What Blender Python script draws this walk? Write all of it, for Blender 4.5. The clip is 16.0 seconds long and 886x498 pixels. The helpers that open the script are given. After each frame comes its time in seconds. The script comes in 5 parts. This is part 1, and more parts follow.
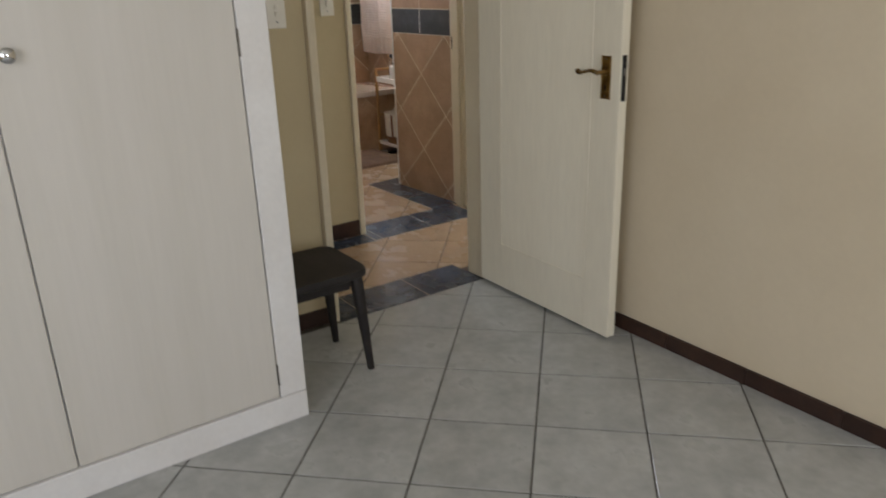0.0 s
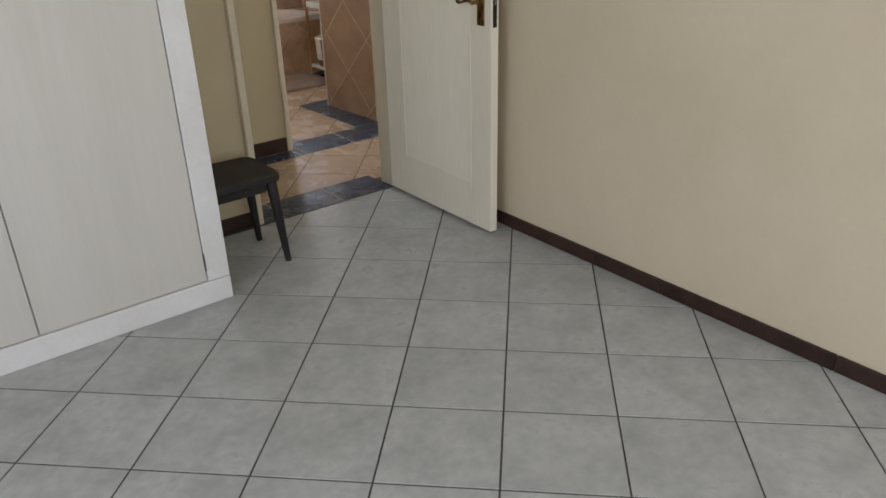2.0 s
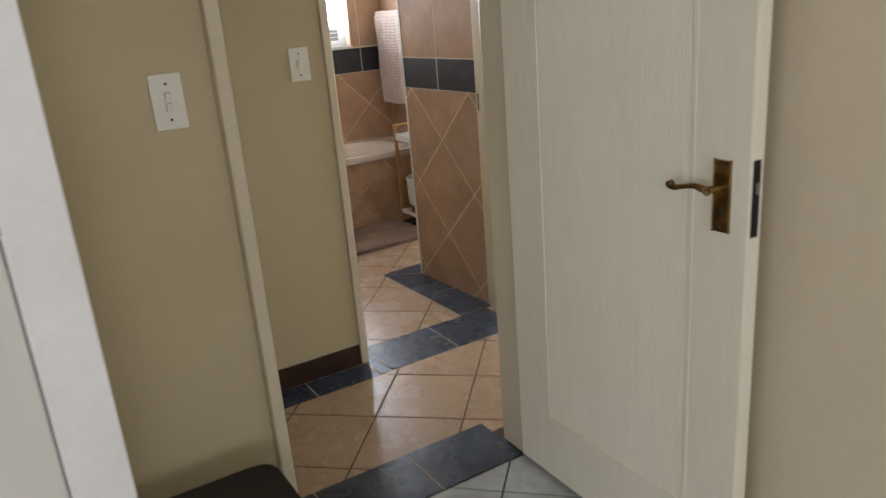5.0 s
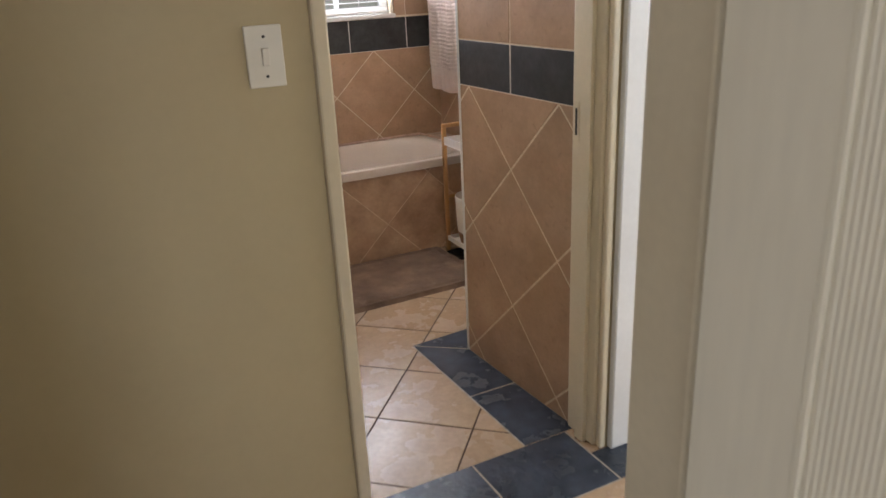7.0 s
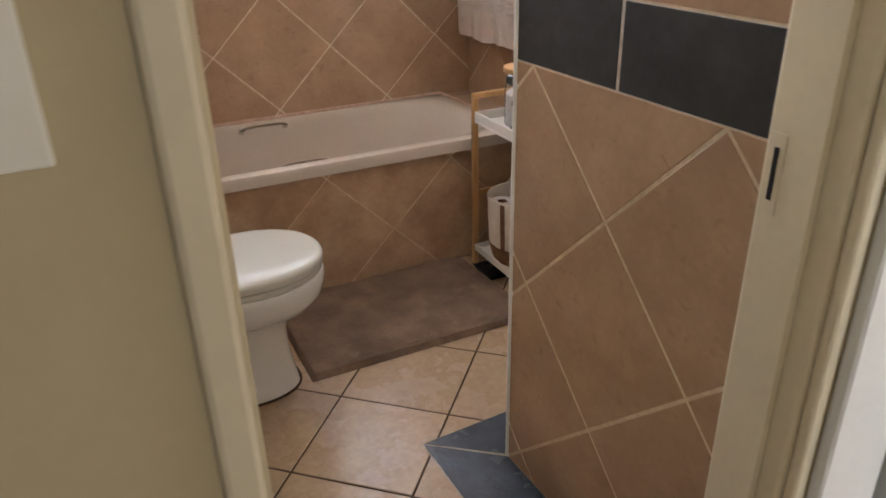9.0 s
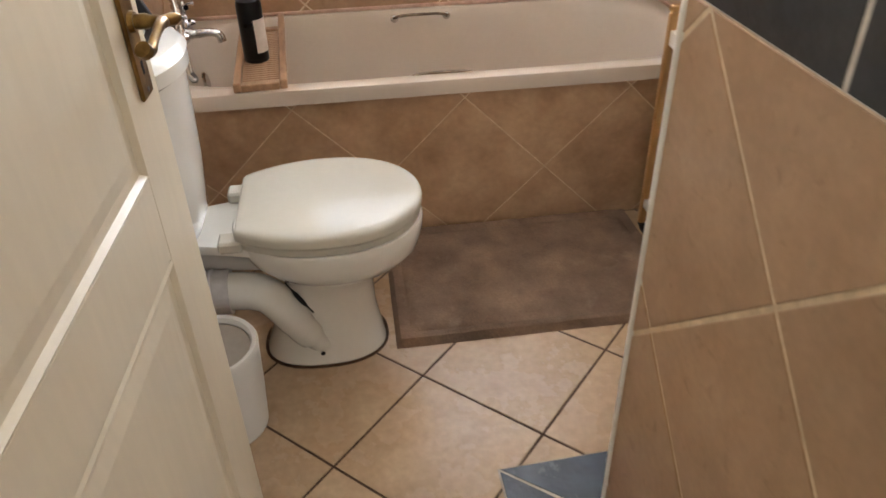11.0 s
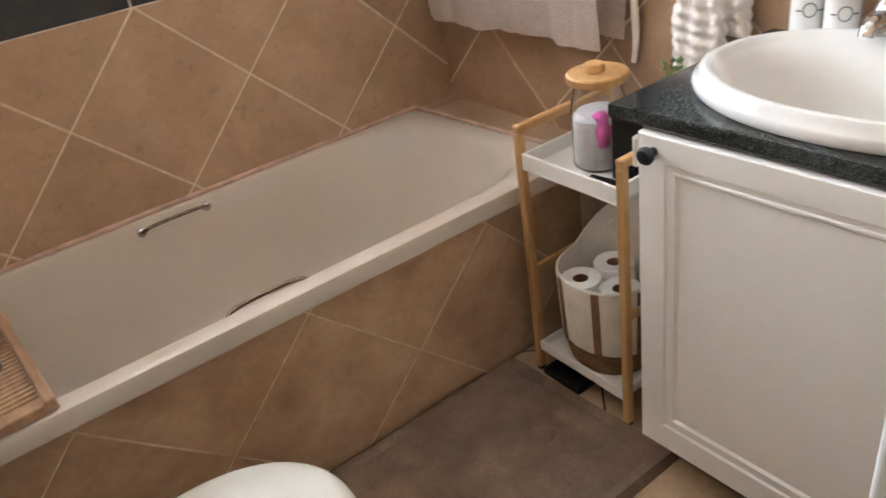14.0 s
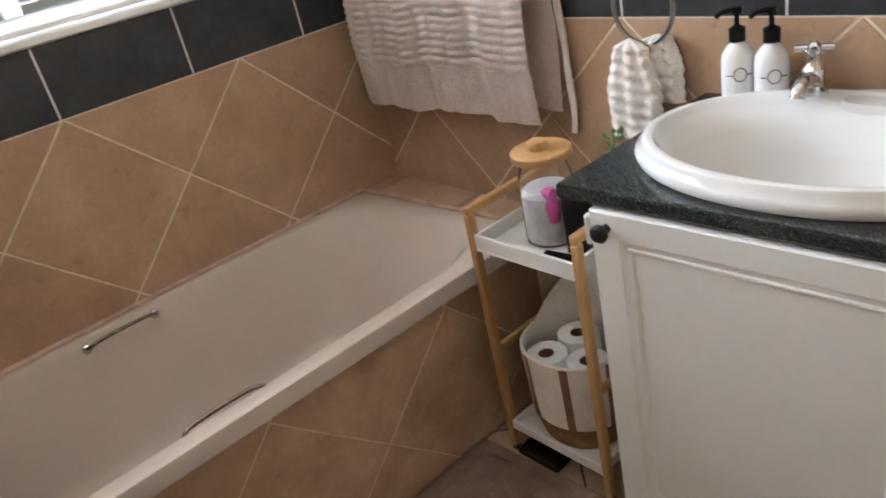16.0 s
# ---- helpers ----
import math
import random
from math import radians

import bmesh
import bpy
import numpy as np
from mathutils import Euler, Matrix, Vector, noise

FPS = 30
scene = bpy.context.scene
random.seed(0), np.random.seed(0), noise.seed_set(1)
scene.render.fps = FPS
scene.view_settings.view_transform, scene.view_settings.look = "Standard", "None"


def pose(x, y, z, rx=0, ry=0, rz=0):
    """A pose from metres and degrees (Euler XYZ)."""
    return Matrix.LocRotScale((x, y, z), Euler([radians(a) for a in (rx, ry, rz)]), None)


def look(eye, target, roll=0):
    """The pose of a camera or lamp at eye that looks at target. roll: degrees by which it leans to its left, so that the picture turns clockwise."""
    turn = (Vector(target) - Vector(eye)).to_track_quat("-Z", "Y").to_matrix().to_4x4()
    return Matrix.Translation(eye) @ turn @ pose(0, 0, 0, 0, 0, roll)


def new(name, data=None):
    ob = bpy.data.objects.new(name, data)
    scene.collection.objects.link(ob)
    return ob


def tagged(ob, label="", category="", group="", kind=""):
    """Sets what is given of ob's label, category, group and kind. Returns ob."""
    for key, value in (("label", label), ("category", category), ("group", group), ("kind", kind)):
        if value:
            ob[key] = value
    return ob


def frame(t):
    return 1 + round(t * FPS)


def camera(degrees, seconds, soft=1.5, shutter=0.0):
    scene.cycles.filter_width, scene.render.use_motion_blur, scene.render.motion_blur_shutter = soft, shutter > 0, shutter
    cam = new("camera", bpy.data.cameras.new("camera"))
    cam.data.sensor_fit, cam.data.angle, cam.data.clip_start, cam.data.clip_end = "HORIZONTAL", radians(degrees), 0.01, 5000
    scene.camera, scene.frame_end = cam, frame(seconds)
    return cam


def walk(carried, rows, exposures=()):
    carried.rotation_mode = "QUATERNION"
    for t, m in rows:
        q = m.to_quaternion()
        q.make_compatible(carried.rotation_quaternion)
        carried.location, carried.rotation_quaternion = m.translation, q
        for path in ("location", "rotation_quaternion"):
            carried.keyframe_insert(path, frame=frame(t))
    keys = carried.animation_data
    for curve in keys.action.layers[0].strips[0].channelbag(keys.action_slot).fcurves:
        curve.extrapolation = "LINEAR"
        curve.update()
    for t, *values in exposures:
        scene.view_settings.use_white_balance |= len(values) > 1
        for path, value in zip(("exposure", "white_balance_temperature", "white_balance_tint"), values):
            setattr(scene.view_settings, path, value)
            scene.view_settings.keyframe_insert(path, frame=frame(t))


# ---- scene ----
cam = camera(61.2, 16.0, shutter=0.4)
PATH = [
    (0, (0.97, 1.222, 1.389), (2.04, 2.765, 0.7), -1.8),
    (0.5, (0.933, 1.035, 1.388), (2.063, 2.479, 0.589), -0.6),
    (1, (0.881, 0.771, 1.437), (1.985, 2.191, 0.563), -0.8),
    (1.5, (0.854, 0.691, 1.465), (1.953, 2.102, 0.569), -1.1),
    (2, (0.866, 0.665, 1.481), (1.975, 2.084, 0.609), -1.5),
    (2.5, (0.892, 0.733, 1.473), (2.02, 2.171, 0.661), -2.5),
    (3, (0.959, 0.977, 1.475), (2.117, 2.433, 0.74), -3.7),
    (3.5, (1.119, 1.247, 1.479), (2.26, 2.751, 0.821), -4.5),
    (4, (1.322, 1.511, 1.498), (2.42, 3.07, 0.894), -4.7),
    (4.2, (1.41, 1.631, 1.482), (2.48, 3.212, 0.884), -4.8),
    (6.3, (2.218, 2.901, 1.439), (3.079, 4.567, 0.743), -3.5),
    (6.5, (2.268, 3.011, 1.437), (3.127, 4.676, 0.736), -3.1),
    (7, (2.415, 3.295, 1.419), (3.249, 4.971, 0.716), -2.7),
    (7.5, (2.549, 3.559, 1.415), (3.374, 5.227, 0.683), -2.5),
    (8, (2.624, 3.82, 1.399), (3.477, 5.463, 0.64), -2.7),
    (8.2, (2.653, 3.929, 1.396), (3.523, 5.558, 0.626), -3.0),
    (10.3, (3.247, 4.634, 1.319), (3.614, 6.236, 0.18), 0.3),
    (10.5, (3.265, 4.652, 1.316), (3.569, 6.258, 0.163), -0.2),
    (11, (3.264, 4.755, 1.312), (3.45, 6.374, 0.152), -1.5),
    (11.5, (3.219, 4.922, 1.314), (3.342, 6.538, 0.142), -2.5),
    (12, (3.221, 5.024, 1.311), (3.294, 6.658, 0.16), -3.8),
    (12.5, (3.249, 5.177, 1.31), (3.415, 6.839, 0.21), -5.7),
    (13, (3.195, 5.3, 1.297), (3.585, 6.947, 0.232), -7.6),
    (13.5, (3.136, 5.404, 1.305), (3.834, 6.966, 0.27), -8.8),
    (14, (3.127, 5.429, 1.307), (4.033, 6.895, 0.292), -9.7),
    (14.5, (3.141, 5.439, 1.317), (4.158, 6.843, 0.319), -10.8),
    (15, (3.149, 5.459, 1.324), (4.239, 6.815, 0.338), -11.5),
    (15.5, (3.163, 5.472, 1.328), (4.282, 6.819, 0.361), -12.3),
    (16, (3.171, 5.471, 1.339), (4.231, 6.911, 0.444), -13.0),
]
walk(cam, [(t, look(eye, target, roll)) for t, eye, target, roll in PATH],
     exposures=[(0, -0.5, 6350, 10), (1.0, -0.36, 5850, 9), (2.5, -0.34, 6200, 10), (4, -0.5, 6350, 10), (6.5, -0.06, 6100, 12), (7.2, -0.32, 6400, 14), (8.2, -0.45, 6350, 14), (10.5, 0.1, 6550, 10), (12, -0.05, 6550, 10), (13, -0.08, 6750, 11), (14, -0.05, 6300, 9), (16, -0.3, 6050, 8)])

# ---- light ----
world = bpy.data.worlds.new("world")
scene.world = world
world.use_nodes = True
wn = world.node_tree
sky = wn.nodes.new("ShaderNodeTexSky")
sky.sky_type, sky.sun_disc, sky.sun_elevation, sky.sun_rotation = "NISHITA", False, radians(40), radians(200)
wn.links.new(sky.outputs[0], wn.nodes["Background"].inputs[0])
wn.nodes["Background"].inputs[1].default_value = 0.1


def window_light(name, m, wide, high, watts, colour):
    """An area lamp in a window's opening, in place of the sky's light."""
    lamp = bpy.data.lights.new(name, "AREA")
    lamp.shape, lamp.size, lamp.size_y, lamp.energy, lamp.color = "RECTANGLE", wide, high, watts, colour
    ob = new(name, lamp)
    ob.matrix_world = m
    return ob


BEDROOM_W, BATH_W, EAST_W = 50.0, 150.0, 60.0
window_light("bedroom_daylight", look((-0.96, 0.9, 1.5), (3.0, 1.3, 1.0)), 1.9, 1.25, BEDROOM_W, (0.90, 0.92, 1.0))
# Second bedroom lamp, unseen and added to brighten floor and passage wall.
window_light("bedroom_south_added_light", look((1.35, -1.57, 1.5), (1.9, 3.0, 1.0)), 1.6, 1.25, BEDROOM_W, (0.90, 0.92, 1.0))
window_light("bathroom_daylight", look((3.6175, 7.62, 1.68), (3.6175, 6.0, 1.95)), 1.22, 0.76, BATH_W, (0.81, 0.88, 1.0))
window_light("east_room_daylight", look((5.0, 2.16, 1.5), (4.6, 4.7, 0.9)), 1.4, 1.2, EAST_W, (0.84, 0.92, 1.0))
# Extra lamp in an unseen opening, added to lift the passage wall.
window_light("east_room_side_added_light", look((6.53, 4.25, 1.5), (3.9, 4.4, 1.2)), 1.1, 1.1, EAST_W * 0.7, (0.9, 0.95, 1.0))


# ---- materials ----
def srgb(r, g, b):
    f = lambda c: c / 12.92 if c <= 0.04045 else ((c + 0.055) / 1.055) ** 2.4
    return (f(r / 255), f(g / 255), f(b / 255), 1)


def surface(name, a, b, scale=4.0, rough=0.5, metal=0.0, fine=60.0, fine_amount=0.12, bump=0.15, bump_scale=120.0,
            vary=0.0, stretch=(1, 1, 1), clear=0.0, lo=0.35, hi=0.65, rough_vary=0.08, coords="Object", ior=1.45, depth=0.002, stain=None, stain_scale=12.0):
    """A procedural surface: two colours mixed by a large noise, a fine grain, uneven gloss and a fine relief."""
    m = bpy.data.materials.new(name)
    m.use_nodes = True
    n, ln = m.node_tree.nodes, m.node_tree.links
    p = n["Principled BSDF"]
    tc, mp, info = n.new("ShaderNodeTexCoord"), n.new("ShaderNodeMapping"), n.new("ShaderNodeObjectInfo")
    mp.inputs["Scale"].default_value = stretch
    ln.new(tc.outputs[coords], mp.inputs["Vector"])
    shift = n.new("ShaderNodeVectorMath")
    shift.operation = "MULTIPLY_ADD"
    ln.new(info.outputs["Random"], shift.inputs[0])
    shift.inputs[1].default_value = (37, 21, 13) if vary else (0, 0, 0)
    ln.new(mp.outputs[0], shift.inputs[2])
    big = n.new("ShaderNodeTexNoise")
    big.inputs["Scale"].default_value, big.inputs["Detail"].default_value, big.inputs["Roughness"].default_value = scale, 5, 0.6
    ln.new(shift.outputs[0], big.inputs["Vector"])
    ramp = n.new("ShaderNodeMapRange")
    ramp.inputs[1].default_value, ramp.inputs[2].default_value = lo, hi
    ln.new(big.outputs[0], ramp.inputs[0])
    mix = n.new("ShaderNodeMix")
    mix.data_type = "RGBA"
    mix.inputs[6].default_value, mix.inputs[7].default_value = a, b
    ln.new(ramp.outputs[0], mix.inputs[0])
    grain = n.new("ShaderNodeTexNoise")
    grain.inputs["Scale"].default_value, grain.inputs["Detail"].default_value = fine, 3
    ln.new(shift.outputs[0], grain.inputs["Vector"])
    amount = n.new("ShaderNodeMapRange")
    amount.inputs[1].default_value, amount.inputs[2].default_value = 0.3, 0.7
    amount.inputs[3].default_value, amount.inputs[4].default_value = 1 - fine_amount, 1 + fine_amount
    ln.new(grain.outputs[0], amount.inputs[0])
    one = n.new("ShaderNodeMath")
    one.operation = "MULTIPLY_ADD"
    ln.new(info.outputs["Random"], one.inputs[0])
    one.inputs[1].default_value, one.inputs[2].default_value = 2 * vary, 1 - vary
    both = n.new("ShaderNodeMath")
    both.operation = "MULTIPLY"
    ln.new(amount.outputs[0], both.inputs[0])
    ln.new(one.outputs[0], both.inputs[1])
    tint = n.new("ShaderNodeVectorMath")
    tint.operation = "SCALE"
    base = mix.outputs[2]
    if stain:                                # scattered blotches fired into the glaze
        spots, cut, over = n.new("ShaderNodeTexNoise"), n.new("ShaderNodeMapRange"), n.new("ShaderNodeMix")
        spots.inputs["Scale"].default_value, spots.inputs["Detail"].default_value = stain_scale, 2.5
        spots.inputs["Distortion"].default_value = 0.6
        ln.new(shift.outputs[0], spots.inputs["Vector"])
        cut.inputs[1].default_value, cut.inputs[2].default_value, cut.inputs[4].default_value = 0.62, 0.8, 0.42
        ln.new(spots.outputs[0], cut.inputs[0])
        over.data_type = "RGBA"
        over.inputs[7].default_value = stain
        ln.new(cut.outputs[0], over.inputs[0])
        ln.new(base, over.inputs[6])
        base = over.outputs[2]
    ln.new(base, tint.inputs[0])
    ln.new(both.outputs[0], tint.inputs["Scale"])
    ln.new(tint.outputs[0], p.inputs["Base Color"])
    gloss = n.new("ShaderNodeMapRange")
    gloss.inputs[3].default_value, gloss.inputs[4].default_value = max(0.02, rough - rough_vary), rough + rough_vary
    ln.new(big.outputs[0], gloss.inputs[0])
    ln.new(gloss.outputs[0], p.inputs["Roughness"])
    p.inputs["Metallic"].default_value, p.inputs["Coat Weight"].default_value, p.inputs["IOR"].default_value = metal, clear, ior
    if bump:
        rel, bm_ = n.new("ShaderNodeTexNoise"), n.new("ShaderNodeBump")
        rel.inputs["Scale"].default_value, rel.inputs["Detail"].default_value = bump_scale, 4
        ln.new(shift.outputs[0], rel.inputs["Vector"])
        ln.new(rel.outputs[0], bm_.inputs["Height"])
        bm_.inputs["Strength"].default_value, bm_.inputs["Distance"].default_value = bump, depth
        ln.new(bm_.outputs[0], p.inputs["Normal"])
    return m


def glassy(name, colour, rough=0.02, ior=1.45):
    m = bpy.data.materials.new(name)
    m.use_nodes = True
    p = m.node_tree.nodes["Principled BSDF"]
    p.inputs["Base Color"].default_value, p.inputs["Roughness"].default_value = colour, rough
    p.inputs["Transmission Weight"].default_value, p.inputs["IOR"].default_value = 1.0, ior
    return m


CREAM = surface("cream_wall_paint", srgb(215, 201, 174), srgb(209, 194, 166), 1.6, 0.6, fine=45, fine_amount=0.012, bump=0.06, bump_scale=160)
PASSAGE = surface("straw_wall_paint", srgb(200, 185, 150), srgb(193, 177, 142), 1.6, 0.6, fine=45, fine_amount=0.012, bump=0.06, bump_scale=160)
CEIL = surface("ceiling_paint", srgb(232, 229, 220), srgb(225, 221, 211), 1.5, 0.7, fine_amount=0.03)
WHITE = surface("white_gloss_paint", srgb(219, 207, 181), srgb(212, 199, 172), 3, 0.34, fine_amount=0.02, bump=0.08, bump_scale=70)
DOORWHITE = surface("door_enamel", srgb(239, 232, 212), srgb(233, 225, 204), 2.5, 0.36, fine_amount=0.025, bump=0.1, bump_scale=50, stretch=(1, 1, 0.15))
# Cream enamel, darkened to put this door's weaker light into the colour.
BATHDOOR = surface("cream_door_enamel_dimmed", srgb(213, 201, 179), srgb(206, 193, 171), 2.5, 0.36, fine_amount=0.025, bump=0.1, bump_scale=50, stretch=(1, 1, 0.15))
EASTDOOR = surface("east_door_enamel", srgb(228, 228, 226), srgb(220, 220, 218), 2.5, 0.36, fine_amount=0.02, bump=0.08, bump_scale=50)
CUPBOARD = surface("cupboard_woodgrain", srgb(210, 205, 195), srgb(206, 201, 190), 9, 0.5, fine=70, fine_amount=0.016, bump=0.2, bump_scale=70, stretch=(1, 1, 0.07))
CUPTRIM = surface("cupboard_trim", srgb(230, 228, 224), srgb(223, 220, 215), 5, 0.42, fine_amount=0.02, bump=0.1)
CABINET = surface("vanity_wrap", srgb(238, 235, 228), srgb(234, 230, 222), 3, 0.42, fine_amount=0.012, bump=0.03)
GREYTILE = surface("grey_floor_tile", srgb(187, 188, 184), srgb(161, 162, 158), 7, 0.3, fine=30, fine_amount=0.07, bump=0.1, bump_scale=40, vary=0.035, lo=0.3, hi=0.7, rough_vary=0.1)
GREYGROUT = surface("dark_grout", srgb(92, 88, 80), srgb(70, 66, 60), 20, 0.9, bump=0.4)
SANDTILE = surface("sand_floor_tile", srgb(186, 160, 131), srgb(164, 136, 108), 6, 0.27, fine=60, fine_amount=0.07, bump=0.06, bump_scale=40, vary=0.04, lo=0.3, hi=0.72, rough_vary=0.08, stain=srgb(150, 122, 94), stain_scale=12, ior=1.42)
BROWNGROUT = surface("brown_grout", srgb(88, 66, 48), srgb(66, 48, 34), 20, 0.9, bump=0.4)
WALLTILE = surface("brown_wall_tile", srgb(182, 150, 121), srgb(160, 129, 101), 6, 0.33, fine=70, fine_amount=0.05, bump=0.1, bump_scale=45, vary=0.045, lo=0.3, hi=0.7, stain=srgb(116, 86, 60), stain_scale=34)
# Mottled brown tile, lightened in colour for bounced light the apron doesn't get.
LITAPRONTILE = surface("mottled_apron_tile_lit", srgb(196, 163, 131), srgb(163, 130, 100), 7, 0.33, fine=60, fine_amount=0.06, bump=0.1, bump_scale=45, vary=0.05, lo=0.32, hi=0.68, stain=srgb(208, 178, 146), stain_scale=11)
WALLGROUT = surface("cream_grout", srgb(220, 202, 176), srgb(206, 186, 158), 20, 0.85, bump=0.3)
APRONGROUT = surface("tan_grout", srgb(218, 193, 162), srgb(204, 176, 144), 20, 0.85, bump=0.3)
BANDGROUT = surface("pale_grey_grout", srgb(214, 208, 200), srgb(196, 190, 182), 20, 0.85, bump=0.3)
SLATEGROUT = surface("pale_floor_grout", srgb(176, 164, 150), srgb(150, 138, 124), 20, 0.85, bump=0.3)
SLATE = surface("slate_tile", srgb(68, 76, 90), srgb(45, 51, 61), 10, 0.26, fine=40, fine_amount=0.2, bump=0.9, bump_scale=34, vary=0.08, depth=0.003, rough_vary=0.1)
BANDTILE = surface("charcoal_band_tile", srgb(56, 57, 58), srgb(39, 40, 41), 10, 0.36, fine=45, fine_amount=0.14, bump=0.3, bump_scale=60, vary=0.06)
SKIRT = surface("brown_skirting_tile", srgb(64, 44, 35), srgb(47, 31, 25), 9, 0.38, fine_amount=0.12, bump=0.15, vary=0.06)
STOOLWOOD = surface("black_stained_wood", srgb(38, 33, 31), srgb(27, 24, 23), 12, 0.58, fine=90, fine_amount=0.15, bump=0.2, stretch=(1, 0.2, 1))
BRASS = surface("aged_brass", srgb(152, 124, 76), srgb(98, 76, 44), 25, 0.32, 1.0, fine_amount=0.12, bump=0.1, rough_vary=0.1)
CHROME = surface("chrome", srgb(222, 222, 222), srgb(205, 205, 206), 15, 0.09, 1.0, fine_amount=0.02, bump=0, rough_vary=0.04)
# Chrome with the grips' dark reflections put into its colour.
DARKCHROME = surface("reflection_dark_chrome", srgb(150, 136, 122), srgb(104, 92, 80), 40, 0.16, 1.0, fine_amount=0.1, bump=0.05)
STEEL = surface("dull_steel", srgb(150, 148, 142), srgb(120, 116, 110), 30, 0.35, 1.0, fine_amount=0.1, bump=0.1)
# Black that stands in for shade in holes and gaps; also a dark lock plate.
BLACKGAP = surface("shade_and_plate_black", srgb(26, 24, 22), srgb(18, 17, 16), 20, 0.7, bump=0.1)
CERAMIC = surface("white_ceramic", srgb(238, 237, 233), srgb(234, 232, 227), 2, 0.06, fine_amount=0.01, bump=0, clear=0.8, rough_vary=0.02)
SEAT = surface("ivory_plastic", srgb(208, 205, 195), srgb(203, 199, 188), 2, 0.055, fine_amount=0.01, bump=0, rough_vary=0.01, ior=1.33)
ACRYLIC = surface("ivory_acrylic", srgb(205, 191, 176), srgb(199, 184, 169), 2, 0.2, fine_amount=0.012, bump=0.02, rough_vary=0.05)
BINWHITE = surface("white_plastic", srgb(228, 226, 222), srgb(221, 218, 213), 4, 0.3, fine_amount=0.012, bump=0.03)
BINGREY = surface("grey_plastic", srgb(168, 158, 148), srgb(152, 142, 132), 6, 0.35, fine_amount=0.03, bump=0.05)
SEALANT = surface("aged_sealant", srgb(198, 166, 148), srgb(178, 144, 126), 22, 0.5, fine_amount=0.06, bump=0.1)
PIPE = surface("grey_pipe", srgb(212, 208, 208), srgb(196, 192, 193), 10, 0.38, fine_amount=0.05, bump=0.1)
MAT = surface("grey_brown_pile", srgb(138, 113, 94), srgb(98, 79, 65), 7, 0.95, fine=180, fine_amount=0.13, bump=0.6, bump_scale=260, lo=0.3, hi=0.7, depth=0.004, stain=srgb(156, 136, 118), stain_scale=15)
TOWEL = surface("dusty_terry", srgb(241, 223, 210), srgb(234, 214, 199), 14, 0.95, fine=240, fine_amount=0.14, bump=0.8, bump_scale=320, depth=0.003)
HANDTOWEL = surface("pale_waffle_cotton", srgb(240, 231, 222), srgb(231, 220, 209), 14, 0.95, fine=240, fine_amount=0.12, bump=0.7, bump_scale=320, depth=0.003)
BAMBOO = surface("bamboo", srgb(196, 153, 100), srgb(174, 131, 82), 12, 0.42, fine=70, fine_amount=0.1, bump=0.12, stretch=(1, 1, 0.15))
CADDYWOOD = surface("oiled_wood", srgb(170, 134, 104), srgb(142, 108, 81), 16, 0.5, fine=80, fine_amount=0.13, bump=0.15, stretch=(1, 0.2, 1))
TRAYWHITE = surface("white_board", srgb(232, 227, 219), srgb(226, 220, 211), 4, 0.4, fine_amount=0.015, bump=0.04)
BLACKPLASTIC = surface("black_plastic", srgb(16, 16, 18), srgb(10, 10, 12), 12, 0.3, fine_amount=0.08, bump=0.05, ior=1.33)
BLACKMATT = surface("matt_black", srgb(34, 33, 34), srgb(26, 25, 26), 12, 0.6, fine_amount=0.08, bump=0.1)
LABEL = surface("pale_label", srgb(214, 206, 200), srgb(200, 192, 186), 20, 0.6, fine_amount=0.05, bump=0.05)
GREYPRINT = surface("grey_print", srgb(116, 116, 120), srgb(104, 104, 108), 20, 0.6, bump=0)
PAPER = surface("tissue_paper", srgb(238, 233, 226), srgb(230, 224, 216), 20, 0.95, fine_amount=0.04, bump=0.3, bump_scale=200)
FABRIC = surface("white_rope_cotton", srgb(230, 222, 210), srgb(218, 208, 195), 20, 0.95, fine=160, fine_amount=0.08, bump=0.5, bump_scale=200)
SEAGRASS = surface("seagrass", srgb(148, 110, 74), srgb(112, 80, 52), 30, 0.8, fine=120, fine_amount=0.25, bump=0.6, bump_scale=150)
STRAP = surface("brown_strap", srgb(140, 100, 76), srgb(116, 80, 60), 30, 0.7, fine_amount=0.1, bump=0.2)
PINK = surface("pink_pouch", srgb(236, 122, 190), srgb(222, 92, 166), 30, 0.4, fine_amount=0.15, bump=0.3)
CONTENT = surface("pale_bath_salts", srgb(244, 239, 236), srgb(236, 227, 224), 40, 0.85, fine=120, fine_amount=0.08, bump=0.4, bump_scale=90)
PALEBLUE = surface("pale_blue_print", srgb(176, 186, 212), srgb(132, 146, 190), 30, 0.3, fine_amount=0.06, bump=0)
BLUE = surface("blue_can", srgb(32, 40, 100), srgb(20, 26, 76), 14, 0.18, fine_amount=0.08, bump=0)
LEAF = surface("green_leaf", srgb(98, 124, 66), srgb(66, 94, 42), 30, 0.5, fine_amount=0.2, bump=0.2)
BLIND = surface("white_blind_slat", srgb(236, 234, 230), srgb(230, 228, 223), 6, 0.4, fine_amount=0.01, bump=0.02)
PRINT = surface("framed_print", srgb(206, 204, 204), srgb(178, 178, 182), 9, 0.4, fine_amount=0.05, bump=0)
SWITCH = surface("switch_plastic", srgb(238, 234, 222), srgb(232, 227, 214), 8, 0.35, fine_amount=0.01, bump=0.02)
GLASS = glassy("clear_glass", (0.99, 1, 1, 1), 0.02, 1.33)
PANE = glassy("window_glass", (0.98, 0.99, 1, 1), 0.0)


